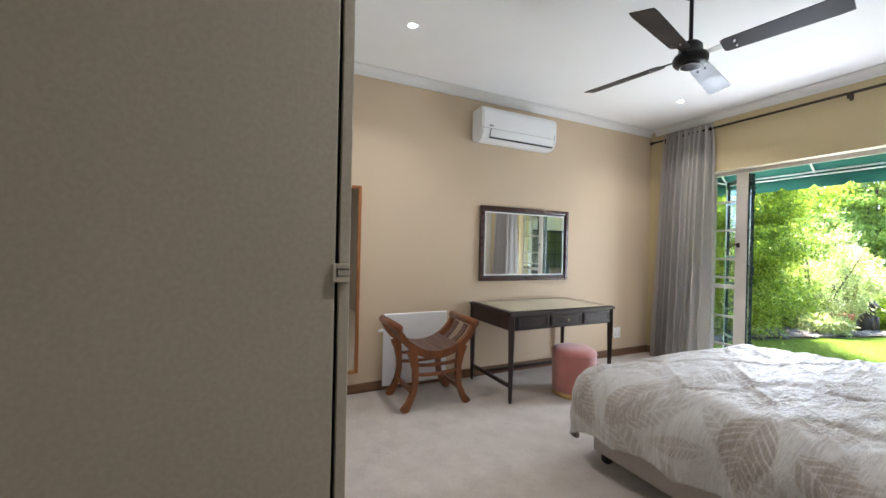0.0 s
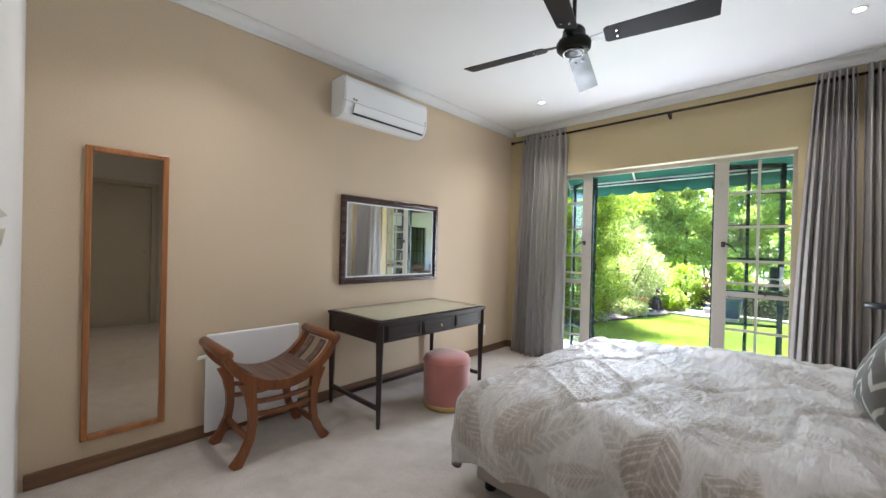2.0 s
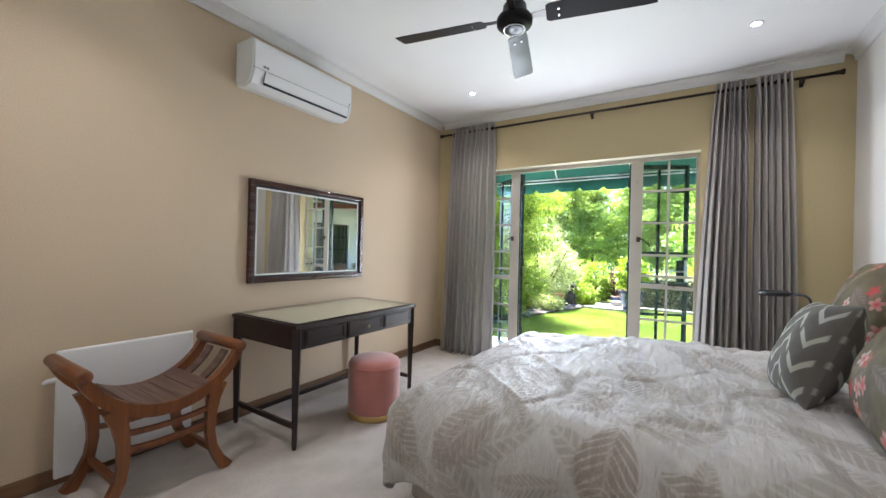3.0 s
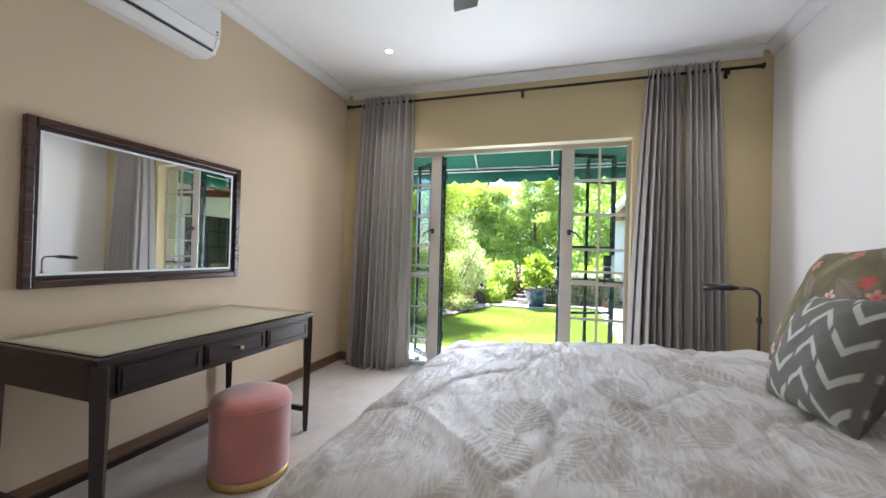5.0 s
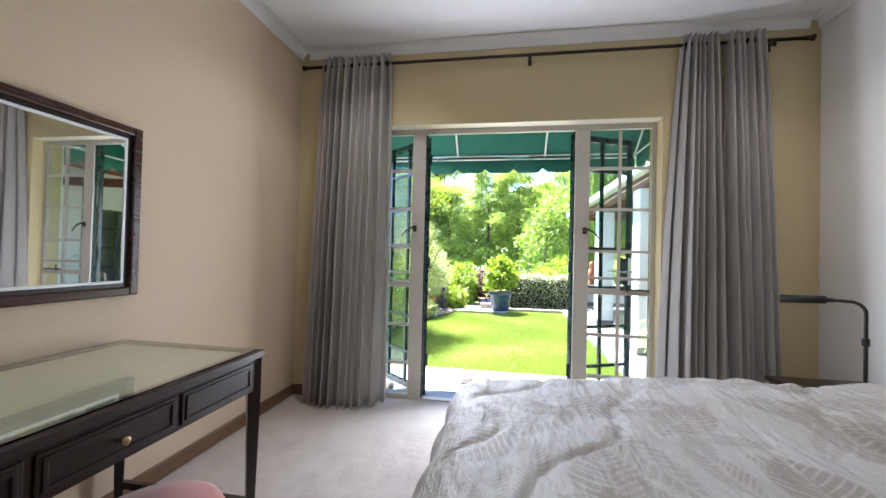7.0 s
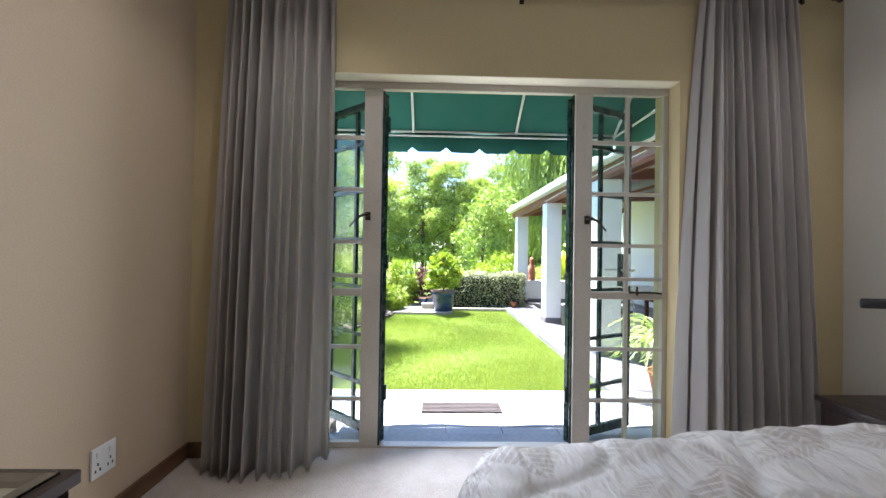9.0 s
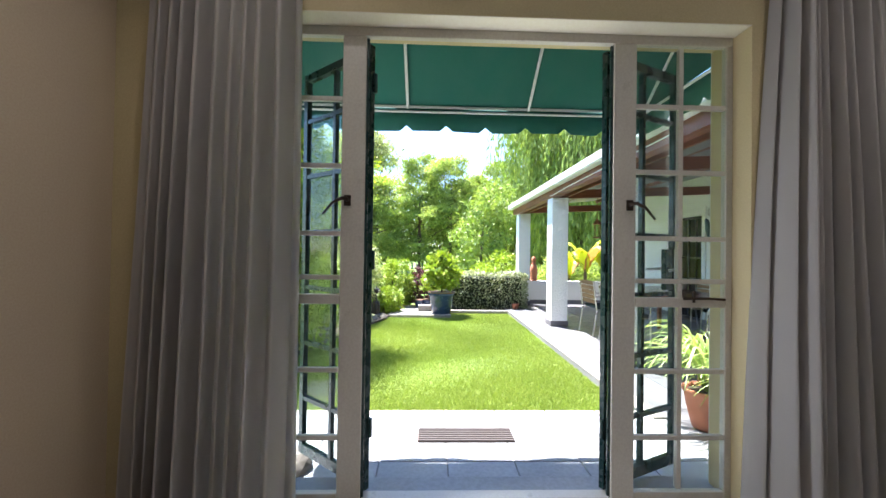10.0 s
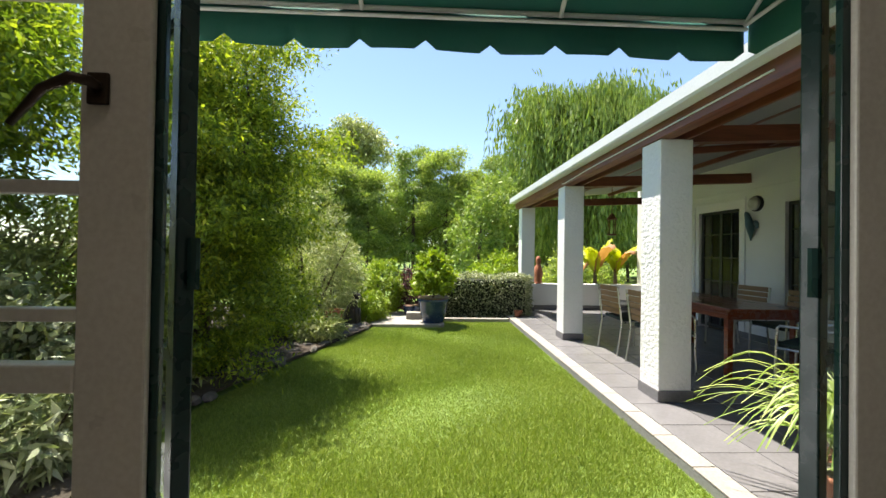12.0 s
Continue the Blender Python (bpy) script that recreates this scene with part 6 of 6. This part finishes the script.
stone(5.93, 3.80, ZP, 0.11, 0.09, 0.07, 77)


# potted strap-leaved plants beside the door
def strap_plant(x, y, z, seed, n, reach, rise, width, label):
    s = thing("strap_plant", pose(x, y, z), label, "plant")
    rng = np.random.RandomState(seed)
    V, F = [], []
    for k in range(n):
        a, tip, rs = rng.rand() * 2 * np.pi, reach * (0.55 + 0.6 * rng.rand()), rise * (0.55 + 0.6 * rng.rand())
        c = np.array([np.cos(a), np.sin(a), 0])
        sd = np.array([-np.sin(a), np.cos(a), 0])
        m, fall = 9, 1.5 + 0.5 * rng.rand()
        for i in range(m):
            u = i / (m - 1)
            q = c * (0.02 + tip * u) + np.array([0, 0, rs * (2.1 * u - fall * u * u)])
            wd = width * (1 - 0.85 * u) + 0.001
            V += [q - sd * wd, q + np.array([0, 0, -0.004]), q + sd * wd]
            if i:
                b = len(V) - 6
                F += [(b, b + 1, b + 4, b + 3), (b + 1, b + 2, b + 5, b + 4)]
    mesh_of("foliage", np.array(V), np.array(F), LEAF_STRAP, s)["kind"] = "stuff"
    return s


for x, y, r, h, sd, n, reach, rise, wdt in ((6.52, 0.90, 0.17, 0.30, 61, 70, 0.46, 0.62, 0.018), (6.14, 0.80, 0.15, 0.28, 62, 60, 0.45, 0.5, 0.009), (6.74, 0.63, 0.16, 0.30, 63, 90, 0.66, 0.60, 0.0055)):
    pot("plant_pot", x, y, ZV, r, h, TERRACOTTA, "terracotta pot beside the garden door")
    strap_plant(x, y, ZV + h * 0.9, sd, n, reach, rise, wdt, "arching striped strap-leaved plant in a terracotta pot")
for k, (x, y) in enumerate(((12.62, 1.05), (12.75, 0.98), (12.9, 1.06))):
    pot("plant_pot", x, y, ZV, 0.07, 0.13, TERRACOTTA, "small terracotta pot at the veranda's edge")


def banana(x, y, z, seed, n):
    s = thing("banana_plant", pose(x, y, z), "banana plant with broad sunlit leaves beyond the low wall", "plant")
    rng = np.random.RandomState(seed)
    part("stem", tube(bmesh.new(), [(0, 0, 0), (0.02, 0, 0.6), (0.0, 0.02, 1.1)], [0.07, 0.055, 0.03], 10), BARK, s)
    for k in range(n):
        a = 2 * np.pi * k / n + rng.rand()
        c, sd = np.array([np.cos(a), np.sin(a), 0]), np.array([-np.sin(a), np.cos(a), 0])
        L, m = 0.75 + 0.40 * rng.rand(), 15
        lean = 0.35 + 0.5 * rng.rand()
        g = np.zeros((m, 7, 3))
        for i in range(m):
            u = i / (m - 1)
            q = np.array([0, 0, 0.95 + 0.5 * rng.rand() * 0.02]) + c * L * u * lean + np.array([0, 0, L * (1.55 * u - (0.55 + 0.6 * lean) * u * u)])
            wd = 0.15 * np.sin(np.pi * min(1, 0.04 + u * 0.95)) ** 0.6 * (0.9 + 0.2 * rng.rand())
            for j in range(7):
                o = (j - 3) / 3
                g[i, j] = q + sd * wd * o + np.array([0, 0, -abs(o) * 0.07 + 0.02 * np.sin(i * 2.3 + j)])
        dry = k % 5 == 4
        sheet("leaf", g, LEAF_DRY if dry else LEAF_BANANA, s, "dry orange-brown leaf" if dry else "")


banana(14.35, -1.35, ZL, 71, 8)
banana(14.5, -1.95, ZL, 72, 8)
banana(14.6, -0.95, ZL - 0.2, 75, 7)
shrub("green_shrub", 15.9, -1.6, 1.1, 1.3, 420, 20, 0.14, 0.05, LEAF_DEEP, "dark green shrub beyond the low wall", 73)
shrub("green_shrub", 15.6, 0.9, 0.8, 1.3, 300, 20, 0.12, 0.04, LEAF_YELLOW, "green shrub behind the hedge", 74)

# palisade fence
fence = thing("fence", pose(19.0, 3.0, ZL - 0.05), "green steel palisade fence behind the garden", "fence")
for k in range(64):
    y = -5 + k * 0.2
    part("fence_pale", boxes((-0.012, 0.012, y - 0.03, y + 0.03, 0.0, 0.95 + 0.04 * (k % 2))), FENCE_GREEN, fence)
part("fence_rail", boxes((0.0125, 0.05, -5.1, 7.8, 0.3, 0.34)), FENCE_GREEN, fence)
part("fence_rail", boxes((0.0125, 0.05, -5.1, 7.8, 0.75, 0.79)), FENCE_GREEN, fence)

# belt of trees behind
rt = random.Random(8)
for k in range(21):
    y = -15.5 + k * 1.62 + rt.uniform(-0.35, 0.35)
    x = 23.5 + rt.uniform(-1.2, 2.4)
    h = rt.uniform(4.9, 6.3)
    blobs = []
    for j in range(80):
        u = 0.14 + 0.84 * (j + rt.random()) / 80
        wide = 1.25 - 1.1 * max(0.0, u - 0.35) ** 1.4
        blobs.append((x + rt.uniform(-1, 1) * wide, y + rt.uniform(-1, 1) * wide, h * u, rt.uniform(0.2, 0.48), rt.uniform(0.2, 0.48), rt.uniform(0.10, 0.24)))
    tree("woodland_tree", (x, y, ZL), blobs, 2250, 12, 0.13, 0.112, 0.050, LEAF_DEEP if k % 3 else LEAF_WILLOW, "slender broadleaf tree in the belt behind the fence", 100 + k, 0.07, 0.2, flat=0.32)
for k in range(13):
    y = -13 + k * 2.6 + rt.uniform(-0.6, 0.6)
    h = rt.uniform(5.4, 6.5)
    tree("woodland_tree", (28.5, y, ZL), [(28.5, y, h * 0.35, 1.7, 1.7, h * 0.35), (28.5, y + 0.3, h * 0.7, 1.4, 1.5, h * 0.3), (28.2, y - 0.6, h * 0.85, 0.7, 0.7, h * 0.16)], 750, 11, 0.3, 0.22, 0.10, LEAF_DEEP, "broadleaf tree at the back of the belt", 160 + k, 0.09, 0.35)
tree("gum_tree", (33, 8.4, ZL), [(33, 9.2, 8.4, 1.6, 1.7, 1.3), (33, 7.7, 9.2, 1.5, 1.3, 1.0), (33, 8.8, 10.0, 1.2, 1.2, 0.8), (33, 6.6, 8.4, 1.0, 1.0, 0.7)], 700, 12, 0.32, 0.34, 0.12, LEAF_GREY, "tall pale gum tree beyond the wood", 130, 0.25)


def willow(x, y, top, radius, strands, seed):
    t = thing("willow_tree", pose(x, y, ZL), "large weeping willow behind the veranda", "tree")
    rng = np.random.RandomState(seed)
    P, D = [], []
    bm = bmesh.new()
    tube(bm, [(0, 0, -0.1), (0.1, 0, 1.5), (0, 0.1, 3.0), (0.1, 0.1, top * 0.62)], [0.32, 0.26, 0.2, 0.12], 10)
    heads = [(rng.normal() * radius * 0.42, rng.normal() * radius * 0.42, top * (0.78 + 0.18 * rng.rand())) for _ in range(26)]
    limbs(bm, (0, 0.1, 3.0), heads, 0.09, rng, 0.4)
    part("trunk", bm, BARK, t)
    for k in range(strands):
        h = heads[rng.randint(len(heads))]
        a = rng.rand() * 2 * np.pi
        start = np.array(h) + rng.normal(size=3) * np.array([0.5, 0.5, 0.25])
        out = np.array([np.cos(a), np.sin(a), 0])
        L = top * (0.22 + 0.42 * rng.rand())
        m = int(L * 9)
        u = np.linspace(0, 1, m)[:, None]
        q = start + out * (0.55 * radius * 0.6 * (1 - (1 - u) ** 2.2)) + np.array([0, 0, 1.0]) * (0.35 * np.sin(np.pi * np.minimum(1, u * 1.6)) - L * u ** 1.25)
        q += rng.normal(size=q.shape) * 0.05
        P.append(q[q[:, 2] > 0.3])
        D.append(np.tile(out * 0.2 - np.array([0, 0, 1.2]), (len(P[-1]), 1)))
    leaf_mesh("crown", np.concatenate(P), np.concatenate(D), rng, 0.26, 0.055, LEAF_WILLOW, t, droop=0.7, fan=0.25)["kind"] = "stuff"


willow(19.0, -3.1, 8.0, 2.4, 2600, 140)
tree("woodland_tree", (18.0, 1.2, ZL), [(18, 1.2, 1.6, 0.9, 0.9, 1.4), (18, 0.6, 3.0, 0.8, 0.8, 0.9)], 420, 10, 0.15, 0.2, 0.06, LEAF_WILLOW, "slender young tree before the willow", 141, 0.06)


# ---------------------------------------------------------------- paving and lawn
def tiles(name, x0, x1, y0, y1, sx, sy, z, parent_name, material, parent):
    bm = bmesh.new()
    box(bm, -sx / 2 + 0.004, sx / 2 - 0.004, -sy / 2 + 0.004, sy / 2 - 0.004, -0.012, 0.0, bevel=0.002, seg=1)
    first = obj(name, bm, material, parent)
    nx, ny = int(round((x1 - x0) / sx)), int(round((y1 - y0) / sy))
    rt_ = random.Random(3)
    for i in range(nx):
        for j in range(ny):
            o = first if i == j == 0 else new(name, first.data)
            o.parent = parent
            o.location = (x0 + (i + 0.5) * sx, y0 + (j + 0.5) * sy, z + rt_.uniform(-0.0008, 0.0008))


tiles("tile", XO + 0.06, 6.64, 1.28, 5.38, 0.35, 0.41, ZP, "", PATIO_TILE, bpy.data.objects["patio_bed"])
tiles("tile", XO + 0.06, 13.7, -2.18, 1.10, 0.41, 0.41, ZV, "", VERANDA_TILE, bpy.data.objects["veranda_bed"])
kerb = structure(obj("kerb_veranda", boxes((XO + 0.06, 12.9, 1.10, 1.26, -0.40, ZV - 0.012)), JOINT), "pale kerb stones along the veranda")
tiles("kerb_stone", 6.70, 12.9, 1.105, 1.265, 0.41, 0.16, ZV + 0.004, "", KERB, kerb)
kerb = structure(obj("kerb_patio", boxes((6.645, 6.74, 1.27, 5.4, -0.40, ZP - 0.012)), JOINT), "pale kerb stones along the patio")
tiles("kerb_stone", 6.645, 6.745, 1.28, 5.38, 0.10, 0.41, ZP + 0.002, "", KERB, kerb)


def lawn(n, seed):
    rng = np.random.RandomState(seed)
    x = 6.74 + 5.7 * rng.rand(n) ** 1.25
    y = 1.27 + 3.75 * rng.rand(n)
    keep = (y < 4.86 - np.maximum(0, x - 8.3) * 0.27) & ((x < 12.36) | (y < 2.6)) & ~((x > 11.74) & (y > 2.6))
    x, y = x[keep], y[keep]
    m = len(x)
    p = np.stack([x, y, np.full(m, ZL - 0.025)], -1)
    a = rng.rand(m) * 2 * np.pi
    h = 0.022 + 0.022 * rng.rand(m) * (0.7 + 0.5 * np.sin(x * 3.1) * np.sin(y * 2.3))
    w = 0.0028 + 0.0026 * rng.rand(m) + 0.0008 * (x - 6.7)
    s = np.stack([np.cos(a), np.sin(a), 0 * a], -1) * w[:, None]
    lean = rng.normal(size=(m, 3)) * 0.013
    lean[:, 2] = h
    v = np.stack([p - s, p + s, p + lean + s * 0.15], 1).reshape(-1, 3)
    o = mesh_of("grass", v, np.arange(3 * m).reshape(m, 3), LAWN)
    tagged(o, "short sunlit green lawn grass", "grass", kind="stuff")


lawn(430000, 7)
